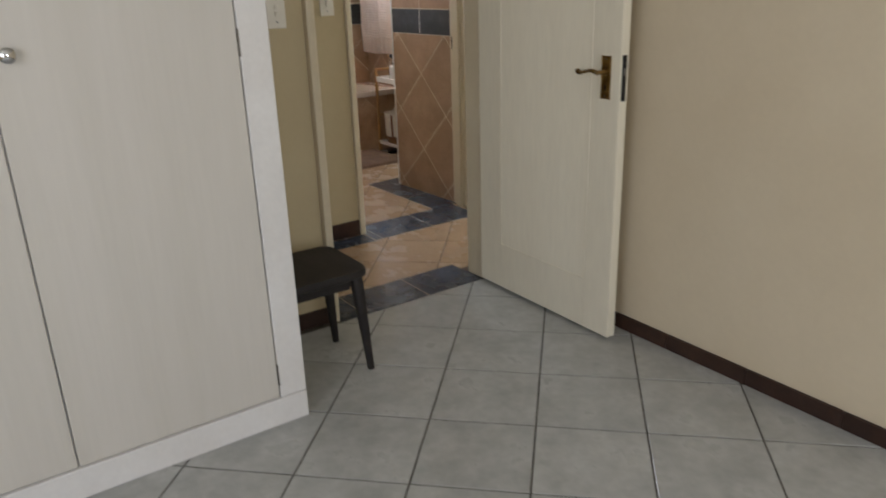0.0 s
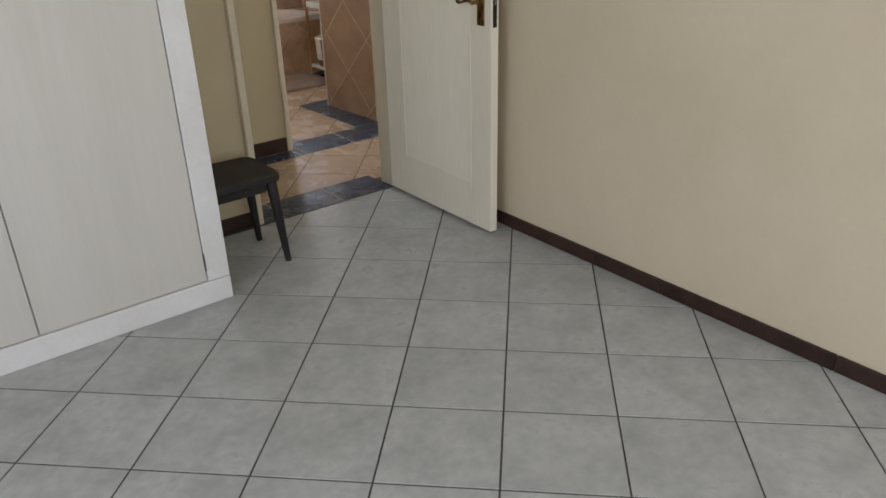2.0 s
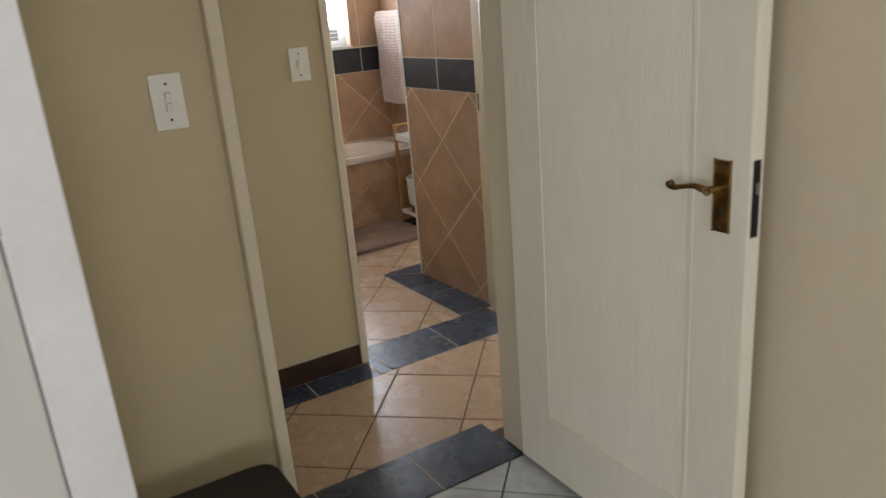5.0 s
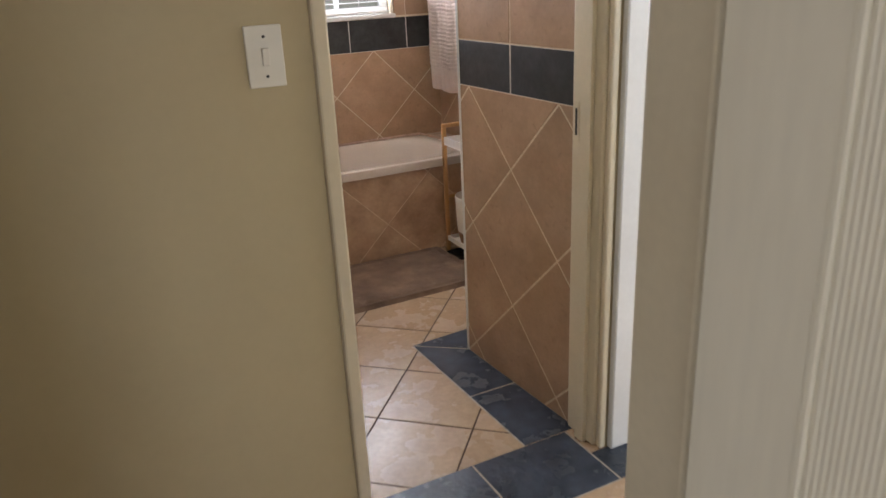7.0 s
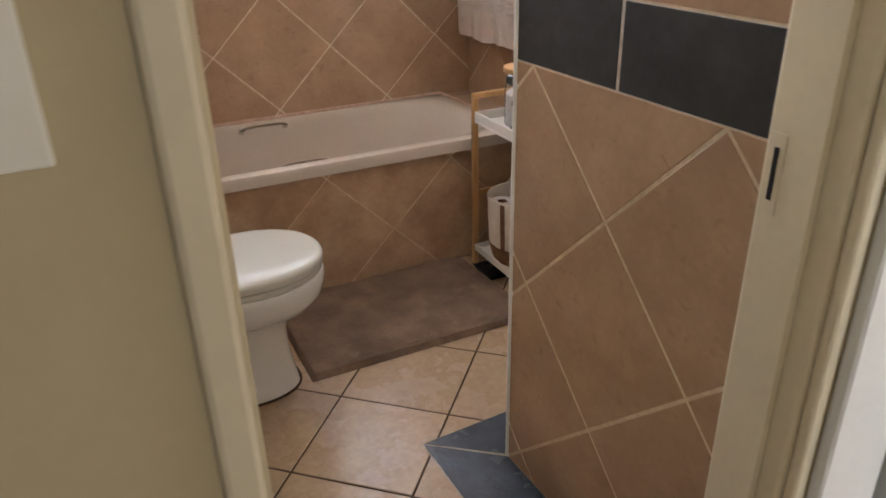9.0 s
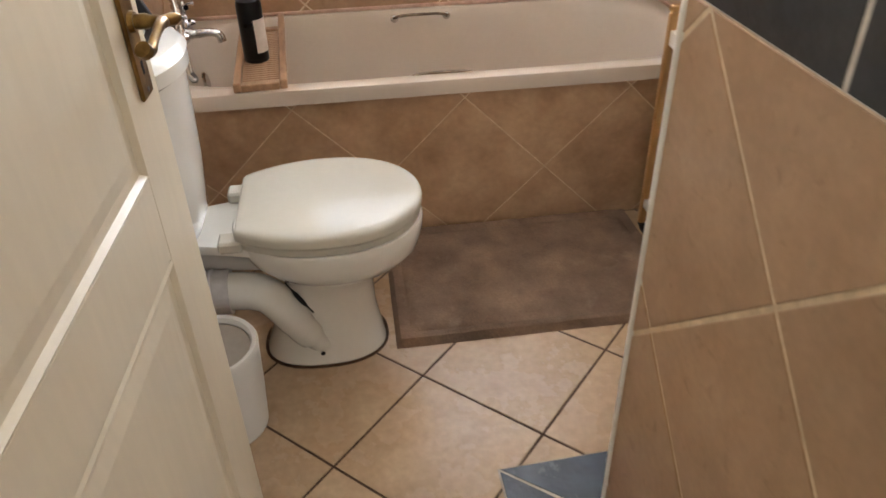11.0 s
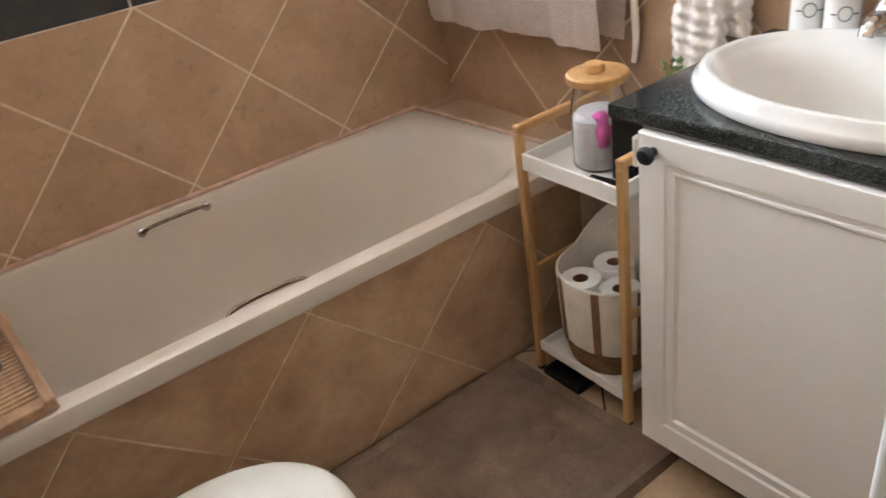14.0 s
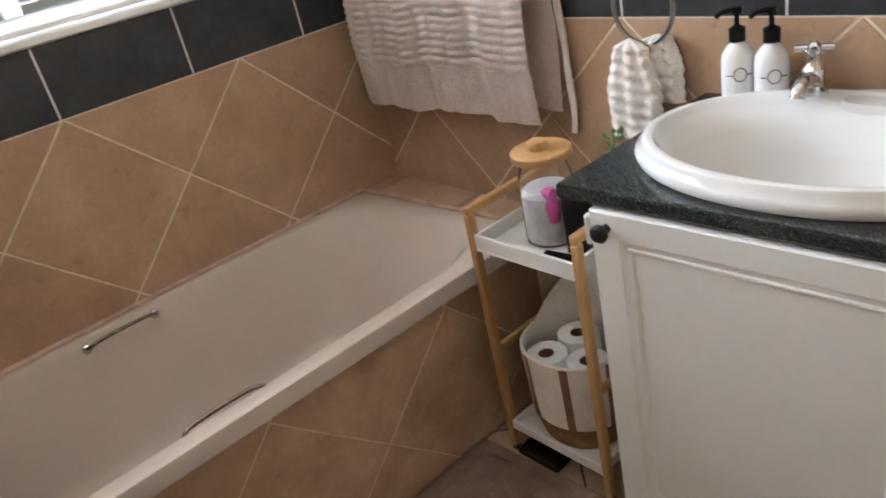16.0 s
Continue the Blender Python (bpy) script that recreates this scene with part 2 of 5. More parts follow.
def granite():
    m = surface("black_granite", srgb(40, 42, 40), srgb(26, 27, 27), 30, 0.12, fine=150, fine_amount=0.3, bump=0.02, rough_vary=0.05)
    n, ln = m.node_tree.nodes, m.node_tree.links
    p = n["Principled BSDF"]
    old = p.inputs["Base Color"].links[0].from_socket
    tc = n.new("ShaderNodeTexCoord")
    cells = n.new("ShaderNodeTexVoronoi")
    cells.inputs["Scale"].default_value = 640
    ln.new(tc.outputs["Object"], cells.inputs["Vector"])
    pick = n.new("ShaderNodeMapRange")
    pick.inputs[1].default_value, pick.inputs[2].default_value = 0.6, 0.9
    ln.new(cells.outputs["Color"], pick.inputs[0])
    mix = n.new("ShaderNodeMix")
    mix.data_type = "RGBA"
    mix.inputs[7].default_value = srgb(92, 97, 92)
    ln.new(pick.outputs[0], mix.inputs[0])
    ln.new(old, mix.inputs[6])
    ln.new(mix.outputs[2], p.inputs["Base Color"])
    return m


GRANITE = granite()


# ---- building helpers ----
def empty(name, x=0, y=0, z=0, turn=0, **tags):
    ob = new(name)
    ob.empty_display_size = 0.05
    ob.matrix_world = pose(x, y, z, 0, 0, turn)
    return tagged(ob, **tags)


def finish(bm, name, material, smooth=False):
    bmesh.ops.recalc_face_normals(bm, faces=bm.faces)
    me = bpy.data.meshes.new(name)
    bm.to_mesh(me)
    bm.free()
    for m in material if isinstance(material, (list, tuple)) else [material]:
        me.materials.append(m)
    if smooth:
        me.shade_smooth()
        me.set_sharp_from_angle(angle=radians(38))
    return me


def part(name, bm, material, parent=None, label="", smooth=False):
    ob = new(name, finish(bm, name, material, smooth))
    ob.parent = parent
    return tagged(ob, label)


def structure(name, bm, material, label="", category="", smooth=False):
    return tagged(part(name, bm, material, None, "", smooth), label, category, "", "structure")


def box(x0, y0, z0, x1, y1, z1, bevel=0.0, bm=None, seg=1):
    own = bmesh.new()
    bmesh.ops.create_cube(own, size=1)
    for v in own.verts:
        v.co = ((x0 + x1) / 2 + v.co.x * (x1 - x0), (y0 + y1) / 2 + v.co.y * (y1 - y0), (z0 + z1) / 2 + v.co.z * (z1 - z0))
    if bevel:
        bmesh.ops.bevel(own, geom=list(own.edges), offset=bevel, segments=seg, affect="EDGES", profile=0.5)
    return merge(bm, own)


def merge(bm, own):
    if bm is None:
        return own
    me = bpy.data.meshes.new("part_piece")
    own.to_mesh(me)
    own.free()
    bm.from_mesh(me)
    bpy.data.meshes.remove(me)
    return bm


def loft(rings, cap0=True, cap1=True, bm=None, closed=True):
    """Joins rings of equal count into a skin."""
    bm = bm or bmesh.new()
    rows = [[bm.verts.new(p) for p in ring] for ring in rings]
    k = len(rows[0])
    for a, b in zip(rows, rows[1:]):
        for i in range(k if closed else k - 1):
            bm.faces.new((a[i], a[(i + 1) % k], b[(i + 1) % k], b[i]))
    if cap0 and closed:
        bm.faces.new(rows[0])
    if cap1 and closed:
        bm.faces.new(rows[-1])
    return bm


def oval(cx, cy, z, a, b, power=2.0, count=40, turn=0.0):
    out = []
    for i in range(count):
        t = 2 * math.pi * i / count + turn
        c, s = math.cos(t), math.sin(t)
        out.append(Vector((cx + a * math.copysign(abs(c) ** (2 / power), c), cy + b * math.copysign(abs(s) ** (2 / power), s), z)))
    return out


def lathe(profile, cx=0, cy=0, count=28, bm=None, cap0=True, cap1=True):
    return loft([oval(cx, cy, z, r, r, 2, count) for r, z in profile], cap0, cap1, bm)


def tube(points, radius, count=10, bm=None, steps=1):
    """A round bar along points; radius may be a list."""
    pts = [Vector(p) for p in points]
    if steps > 1:
        fine = []
        for i in range(len(pts) - 1):
            p0, p1, p2, p3 = pts[max(i - 1, 0)], pts[i], pts[i + 1], pts[min(i + 2, len(pts) - 1)]
            for k in range(steps):
                t = k / steps
                fine.append(0.5 * ((2 * p1) + (p2 - p0) * t + (2 * p0 - 5 * p1 + 4 * p2 - p3) * t * t + (3 * p1 - p0 - 3 * p2 + p3) * t ** 3))
        pts = fine + [pts[-1]]
    rings, side = [], None
    for i, p in enumerate(pts):
        way = (pts[min(i + 1, len(pts) - 1)] - pts[max(i - 1, 0)]).normalized()
        if side is None:
            side = way.orthogonal().normalized()
        side = (side - way * side.dot(way)).normalized()
        up = way.cross(side)
        r = radius[min(int(i * len(radius) / len(pts)), len(radius) - 1)] if isinstance(radius, (list, tuple)) else radius
        rings.append([p + r * (math.cos(2 * math.pi * k / count) * side + math.sin(2 * math.pi * k / count) * up) for k in range(count)])
    return loft(rings, True, True, bm)


def shifted(bm, m):
    bm.transform(m)
    return bm


def clip(poly, axis, value, keep_less):
    out = []
    for i, p in enumerate(poly):
        q = poly[(i + 1) % len(poly)]
        a, b = (value - p[axis], value - q[axis]) if keep_less else (p[axis] - value, q[axis] - value)
        if a >= 0:
            out.append(p)
        if (a > 0 > b) or (a < 0 < b):
            t = a / (a - b)
            out.append((p[0] + t * (q[0] - p[0]), p[1] + t * (q[1] - p[1])))
    return out


def slab_mesh(name, poly, thick, material, edge=0.0015):
    """A tile: a prism over a convex outline with a small worn edge."""
    bm = bmesh.new()
    cx, cy = sum(p[0] for p in poly) / len(poly), sum(p[1] for p in poly) / len(poly)
    far = max(math.hypot(p[0] - cx, p[1] - cy) for p in poly)
    k = 1 - min(0.3, 1.4 * edge / far)
    low = [bm.verts.new((x, y, 0)) for x, y in poly]
    mid = [bm.verts.new((x, y, thick - edge * 0.7)) for x, y in poly]
    top = [bm.verts.new((cx + k * (x - cx), cy + k * (y - cy), thick)) for x, y in poly]
    n = len(poly)
    for a, b in ((low, mid), (mid, top)):
        for i in range(n):
            bm.faces.new((a[i], a[(i + 1) % n], b[(i + 1) % n], b[i]))
    bm.faces.new(top)
    return finish(bm, name, material)


def tile_field(parent, material, base, u, v, rect, size, turn, origin, gap=0.005, thick=0.004, name="tile"):
    """Tiles on a lattice over a rectangle of a plane, those at its edges cut. base + u * U + v * V; alike tiles share a mesh."""
    U, V = Vector(u), Vector(v)
    N = U.cross(V)
    turned = Matrix((U, V, N)).transposed().to_4x4()
    c, s = math.cos(radians(turn)), math.sin(radians(turn))
    w, h = (size, size) if not isinstance(size, tuple) else size
    u0, v0, u1, v1 = rect
    reach = int(max(u1 - u0, v1 - v0) * 1.5 / min(w, h)) + 3
    mid = ((u0 + u1) / 2 - origin[0], (v0 + v1) / 2 - origin[1])
    ic, jc = round((mid[0] * c + mid[1] * s) / w), round((-mid[0] * s + mid[1] * c) / h)
    whole = None
    for i in range(ic - reach, ic + reach):
        for j in range(jc - reach, jc + reach):
            a, b = (i + 0.5) * w, (j + 0.5) * h
            cu, cv = origin[0] + a * c - b * s, origin[1] + a * s + b * c
            if cu + w + h < u0 or cu - w - h > u1 or cv + w + h < v0 or cv - w - h > v1:
                continue
            hw, hh = (w - gap) / 2, (h - gap) / 2
            poly = [(x * c - y * s, x * s + y * c) for x, y in ((-hw, -hh), (hw, -hh), (hw, hh), (-hw, hh))]
            cut = [(p[0] + cu, p[1] + cv) for p in poly]
            for axis, value, less in ((0, u0, False), (0, u1, True), (1, v0, False), (1, v1, True)):
                cut = clip(cut, axis, value, less) if len(cut) > 2 else []
            if len(cut) < 3:
                continue
            area = abs(sum(cut[k][0] * cut[(k + 1) % len(cut)][1] - cut[(k + 1) % len(cut)][0] * cut[k][1] for k in range(len(cut)))) / 2
            if area < 4e-4:
                continue
            if area > 4 * hw * hh * 0.9999:
                whole = whole or slab_mesh(name, poly, thick, material)
                me = whole
            else:
                me = slab_mesh(name, [(p[0] - cu, p[1] - cv) for p in cut], thick, material)
            ob = new(name, me)
            ob.matrix_world = Matrix.Translation(Vector(base) + U * cu + V * cv) @ turned
            ob.parent = parent


def row_of_slabs(parent, material, name, polys, z, thick=0.004):
    """Floor slabs from outlines in the plan."""
    for poly in polys:
        cx, cy = sum(p[0] for p in poly) / len(poly), sum(p[1] for p in poly) / len(poly)
        ob = new(name, slab_mesh(name, [(p[0] - cx, p[1] - cy) for p in poly], thick, material))
        ob.matrix_world = pose(cx, cy, z)
        ob.parent = parent


def rect(x0, y0, x1, y1, g=0.003):
    return [(x0 + g, y0 + g), (x1 - g, y0 + g), (x1 - g, y1 - g), (x0 + g, y1 - g)]


# ---- the large structure ----
H = 2.5                                   # ceilings
BX0, BX1, BY0, BY1 = -1.0, 3.15, -1.6, 3.91   # bedroom
PY0, PY1, PX0, PX1 = 4.0, 4.84, 1.3, 3.74    # passage
WX0, WX1, WY0, WY1 = 2.68, 4.517, 4.99, 7.45  # bathroom
DL, DR = 2.265, 3.035                     # bedroom doorway
TL, TR = 2.938, 3.682                      # bathroom doorway
PART_X, PART_T, PART_Y, PART_TURN = 3.668, 0.11, 5.62, 2.9    # tiled partition: its free corner, and it stands a little askew
PARTITION = pose(PART_X, PART_Y, 0, 0, 0, PART_TURN)
WIN = (3.0, 4.235, 1.18, 2.08)           # bathroom window
DOOR_H = 2.04

floor = structure("floor", box(BX0 - 0.2, BY0 - 0.2, -0.15, 7.0, WY1 + 0.2, -0.0025), GREYGROUT, "diagonal grey ceramic tile floor with dark grout", "floor")
wet_floor = structure("floor_bathroom", merge(box(3.99, 2.2, -0.02, 6.6, 3.999, -0.0018), box(PX0, 4.0, -0.02, 6.6, WY1, -0.0018)), BROWNGROUT, "diagonal sand-coloured ceramic tile floor with brown grout", "floor")
structure("ceiling", box(BX0 - 0.15, BY0 - 0.15, H, 6.75, WY1 + 0.15, H + 0.12), CEIL, "plain white painted ceiling", "ceiling")


def wall(name, boxes, material, label):
    bm = bmesh.new()
    for b in boxes:
        box(*b, bm=bm)
    return structure(name, bm, material, label, "wall")


wall("wall_east", [(BX1, BY0, -0.1, BX1 + 0.12, BY1, H)], CREAM, "smooth cream painted bedroom wall")
wall("wall_west", [(BX0 - 0.15, BY0 - 0.15, -0.1, BX0, -0.1, H), (BX0 - 0.15, 1.9, -0.1, BX0, BY1, H), (BX0 - 0.15, -0.1, -0.1, BX0, 1.9, 0.85), (BX0 - 0.15, -0.1, 2.15, BX0, 1.9, H)], CREAM, "cream painted bedroom wall with a window opening")
wall("wall_south", [(BX0, BY0 - 0.15, -0.1, 0.5, BY0, H), (2.2, BY0 - 0.15, -0.1, BX1, BY0, H), (0.5, BY0 - 0.15, -0.1, 2.2, BY0, 0.85), (0.5, BY0 - 0.15, 2.15, 2.2, BY0, H)], CREAM, "cream painted bedroom wall with an added, unseen lamp opening")
wall("wall_north", [(BX0, BY1, -0.1, DL - 0.035, PY0, H), (DR + 0.035, BY1, -0.1, PX1 + 0.13, PY0, H), (DL - 0.035, BY1, DOOR_H + 0.035, DR + 0.035, PY0, H)], PASSAGE, "cream painted wall with the bedroom doorway")
wall("wall_passage", [(PX0, PY1, -0.1, TL - 0.035, WY0, H), (TR + 0.035, PY1, -0.1, PX1 + 0.13, WY0, H), (TL - 0.035, PY1, DOOR_H + 0.035, TR + 0.035, WY0, H)], PASSAGE, "cream painted passage wall with the bathroom doorway")
wall("wall_passage_end", [(PX0 - 0.1, PY0, -0.1, PX0, PY1, H)], PASSAGE, "cream painted end of the passage")
wall("wall_east_room", [(PX1 + 0.13, 2.2, -0.1, 3.99, PY0, H), (3.87, 2.1, -0.1, 4.28, 2.2, H), (5.72, 2.1, -0.1, 6.5, 2.2, H), (4.28, 2.1, -0.1, 5.72, 2.2, 0.88), (4.28, 2.1, 2.12, 5.72, 2.2, H), (3.87, 5.02, -0.1, 6.5, 5.1, H),
                        (6.5, 2.1, -0.1, 6.6, 3.65, H), (6.5, 4.85, -0.1, 6.6, 5.1, H), (6.5, 3.65, -0.1, 6.6, 4.85, 0.9), (6.5, 3.65, 2.1, 6.6, 4.85, H), (3.75, PY0, DOOR_H, 3.87, 4.80, H)],
     CREAM, "cream painted walls of the neighbouring room")
wall("wall_bath_west", [(WX0 - 0.12, WY0, -0.1, WX0, WY1, H)], WALLGROUT, "brown diagonal tiled bathroom wall with pale grout")
wall("wall_bath_east", [(WX1, 5.1, -0.1, WX1 + 0.12, WY1, H)], WALLGROUT, "brown diagonal tiled bathroom wall with pale grout")
bath_north = wall("wall_bath_north", [(WX0 - 0.12, WY1, -0.1, WIN[0], WY1 + 0.14, H), (WIN[1], WY1, -0.1, WX1 + 0.12, WY1 + 0.14, H), (WIN[0], WY1, -0.1, WIN[1], WY1 + 0.14, WIN[2]),
                                      (WIN[0], WY1, WIN[3], WIN[1], WY1 + 0.14, H)], WALLGROUT, "brown tiled wall with a charcoal band under the window")
partition = structure("wall_partition", shifted(box(0, WY0 - PART_Y - 0.004, -0.1, PART_T, 0, H), PARTITION), WALLGROUT, "tiled partition with a charcoal band and pale grout", "wall")
bath_west, bath_east = bpy.data.objects["wall_bath_west"], bpy.data.objects["wall_bath_east"]
bath_south = wall("wall_bath_south", [(WX0, WY0 - 0.003, -0.1, TL - 0.05, WY0 + 0.001, H), (3.70 + PART_T, WY0, -0.1, WX1, 5.1, H)], WALLGROUT, "tiled bathroom wall beside the door")


def skirting(x0, y0, x1, y1, face, high=0.075, thick=0.012):
    """A run of brown tile skirting along a wall; face is the way it looks."""
    run = structure("baseboard", bmesh.new(), SKIRT, "dark brown glazed tile skirting along the wall", "baseboard")
    n = max(1, round(math.hypot(x1 - x0, y1 - y0) / 0.333))
    for k in range(n):
        a, b = k / n, (k + 1) / n
        g = 0.0012
        if face[0]:
            ya, yb = y0 + (y1 - y0) * a + g, y0 + (y1 - y0) * b - g
            bm = box(min(x0, x0 + face[0] * thick), ya, 0, max(x0, x0 + face[0] * thick), yb, high, 0.002)
        else:
            xa, xb = x0 + (x1 - x0) * a + g, x0 + (x1 - x0) * b - g
            bm = box(xa, min(y0, y0 + face[1] * thick), 0, xb, max(y0, y0 + face[1] * thick), high, 0.002)
        part("skirting_tile", bm, SKIRT, run)


skirting(BX1, BY0, BX1, BY1 - 0.02, (-1, 0), 0.062)
skirting(1.84, BY1, DL - 0.04, BY1, (0, -1), 0.07)
skirting(PX0, PY1, TL - 0.036, PY1, (0, -1), 0.09)


# door linings and architraves
def lining(name, x0, x1, y0, y1, label, depth=0.014):
    """A painted timber door frame through a wall that runs along x."""
    ob = tagged(new(name), label, "door frame", "", "structure")
    for a, b in ((x0 - 0.0345, x0), (x1, x1 + 0.0345)):
        part("jamb", box(a, y0 - depth, 0, b, y1 + depth, DOOR_H, 0.006, seg=2), WHITE, ob)
    part("head", box(x0 - 0.0345, y0 - depth, DOOR_H + 0.0005, x1 + 0.0345, y1 + depth, DOOR_H + 0.0345, 0.004), WHITE, ob)
    return ob


bed_frame = lining("door_frame", DL, DR, BY1 - 0.018, PY0 - 0.026, "cream painted timber door frame of the bedroom")
bath_frame = tagged(new("door_frame"), "cream painted timber door frame of the bathroom", "door frame", "", "structure")
part("jamb", box(TL - 0.0345, PY1 - 0.014, 0, TL, WY0 + 0.004, DOOR_H, 0.006, seg=2), WHITE, bath_frame)
part("jamb", box(TR, PY1 + 0.018, 0, TR + 0.0345, WY0 + 0.004, DOOR_H, 0.008, seg=3), WHITE, bath_frame)
part("architrave", box(TR + 0.008, PY1 - 0.004, 0, TR + 0.0343, PY1 + 0.0178, DOOR_H, 0.008, seg=3), WHITE, bath_frame)
part("head", box(TL - 0.0345, PY1 - 0.014, DOOR_H + 0.0005, TR + 0.0345, WY0 + 0.004, DOOR_H + 0.0345, 0.004), WHITE, bath_frame)
part("stop", box(TR - 0.014, 4.895, 0, TR - 0.0005, 4.935, DOOR_H), WHITE, bath_frame)
part("stop", box(TL + 0.0005, 4.895, 0, TL + 0.014, 4.935, DOOR_H), WHITE, bath_frame)
strike = part("strike_plate", box(TR - 0.0022, 4.958, 0.945, TR - 0.0003, 4.985, 1.06, 0.0005), WHITE, bath_frame, "painted strike plate")
part("latch_hole", box(TR - 0.0032, 4.966, 0.965, TR - 0.0024, 4.974, 1.04), BLACKGAP, strike)
east_frame = tagged(new("door_frame"), "white painted timber frame of the neighbouring doorway", "door frame", "", "structure")
part("jamb", box(3.7185, 4.815, 0, 3.855, 4.8395, DOOR_H, 0.004), EASTDOOR, east_frame)
part("jamb", box(3.745, 4.082, 0, 3.872, 4.13, DOOR_H, 0.004), EASTDOOR, east_frame)
part("head", box(3.745, 4.131, DOOR_H - 0.05, 3.872, 4.774, DOOR_H, 0.004), EASTDOOR, east_frame)

# Black strip in place of the deep shade between jamb and door.
part("rebate", box(3.8555, 4.822, 0, 3.8635, 4.8395, DOOR_H), BLACKGAP, east_frame, "black strip for the shade in the hinge gap")

# bathroom window with a venetian blind
wx0, wx1, wz0, wz1 = WIN
win = tagged(new("window_1"), "white framed bathroom window over the bath", "window", "", "structure")
for a in ((wx0, WY1 - 0.012, wz0 - 0.018, wx1 + 0.01, WY1 + 0.1, wz0 + 0.004),):
    part("window_sill", box(*a, bevel=0.004), CUPTRIM, win)
for a, b in ((wx0 + 0.0005, wx0 + 0.045), (wx1 - 0.045, wx1 - 0.0005), ((wx0 + wx1) / 2 - 0.02, (wx0 + wx1) / 2 + 0.02), (wx0 * 0.75 + wx1 * 0.25 - 0.012, wx0 * 0.75 + wx1 * 0.25 + 0.012), (wx0 * 0.25 + wx1 * 0.75 - 0.012, wx0 * 0.25 + wx1 * 0.75 + 0.012)):
    part("window_frame", box(a, WY1 + 0.08, wz0 + 0.046, b, WY1 + 0.12, wz1 - 0.046, 0.003), CUPTRIM, win)
for a, b in ((wz0 + 0.005, wz0 + 0.045), (wz1 - 0.045, wz1 - 0.0005)):
    part("window_frame", box(wx0 + 0.0005, WY1 + 0.08, a, wx1 - 0.0005, WY1 + 0.12, b, 0.003), CUPTRIM, win)
for a, b in ((wx0 + 0.046, wx0 * 0.75 + wx1 * 0.25 - 0.013), (wx0 * 0.75 + wx1 * 0.25 + 0.013, (wx0 + wx1) / 2 - 0.021), ((wx0 + wx1) / 2 + 0.021, wx0 * 0.25 + wx1 * 0.75 - 0.013), (wx0 * 0.25 + wx1 * 0.75 + 0.013, wx1 - 0.046)):
    pane = part("pane", box(a, WY1 + 0.098, wz0 + 0.047, b, WY1 + 0.102, wz1 - 0.047), PANE, win)
    pane.visible_shadow = False

blind = empty("venetian_blind", 0, 0, 0, label="white venetian blind with open slats in the bathroom window", category="blind")
part("headrail", box(wx0 + 0.01, WY1 + 0.02, wz1 - 0.03, wx1 - 0.01, WY1 + 0.055, wz1 - 0.002, 0.003), BLIND, blind)
slat = finish(shifted(box(wx0 + 0.012, -0.0125, -0.0006, wx1 - 0.012, 0.0125, 0.0006), pose(0, 0, 0, -12)), "slat", BLIND)
for k in range(29):
    s = new("slat", slat)
    s.matrix_world = pose(0, WY1 + 0.038, wz0 + 0.045 + k * 0.0285)
    s.parent = blind
part("bottom_rail", box(wx0 + 0.012, WY1 + 0.026, wz0 + 0.008, wx1 - 0.012, WY1 + 0.05, wz0 + 0.022, 0.003), BLIND, blind)
for x in (wx0 + 0.2, wx1 - 0.2):
    part("ladder_cord", tube([(x, WY1 + 0.024, wz0 + 0.02), (x, WY1 + 0.024, wz1 - 0.03)], 0.0012, 6), BLIND, blind)
struct_ledge = structure("bath_ledge", box(4.362, 6.704, 0, WX1 - 0.001, WY1 - 0.001, 0.455), WALLGROUT, "tiled ledge at the end of the bath", "ledge")
apron = structure("bath_apron", box(WX0 + 0.001, 6.708, 0, 4.361, 6.76, 0.461), APRONGROUT, "brown diagonal tiled bath surround", "bath panel")
trim = structure("trim", loft([oval(PART_X + 0.002, PART_Y + 0.002, z, 0.008, 0.008, 2, 14) for z in (0.0, H)]), CUPTRIM, "white edging on the corner of the tiled partition", "trim", True)


# ---- bedroom ----
def lever_set(parent, side, mirror=1):
    """A long brass plate with a scroll lever. Local x is off the door's face, y along the door, z up."""
    plate = part("backplate", box(0, -0.02, -0.075, side * 0.006, 0.02, 0.075, 0.002), BRASS, parent, "aged brass back plate")
    for z in (-0.065, 0.065):
        part("screw", shifted(lathe([(0.0035, 0), (0.003, 0.0012)], count=10), pose(side * 0.006, 0, z, 0, side * 90, 0)), STEEL, plate)
    part("keyhole", box(side * 0.0056, -0.003, -0.045, side * 0.0066, 0.003, -0.028), BLACKGAP, plate)
    m = mirror
    part("lever", tube([(0, 0, 0.02), (side * 0.03, 0, 0.02), (side * 0.046, m * 0.008, 0.021), (side * 0.05, m * 0.03, 0.026), (side * 0.05, m * 0.06, 0.02), (side * 0.05, m * 0.088, 0.014), (side * 0.047, m * 0.100, 0.022)],
                       [0.0095, 0.0075, 0.0075, 0.0062, 0.0055, 0.0065, 0.0095], 12, steps=5), BRASS, parent, "scrolled brass lever", True)
    part("rose", tube([(0, 0, 0.02), (side * 0.012, 0, 0.02)], [0.015, 0.012], 16), BRASS, plate)
    part("finial", tube([(side * 0.046, m * 0.004, 0.021), (side * 0.056, -m * 0.006, 0.02), (side * 0.062, -m * 0.012, 0.02)], [0.007, 0.0085, 0.004], 10), BRASS, parent, "", True)


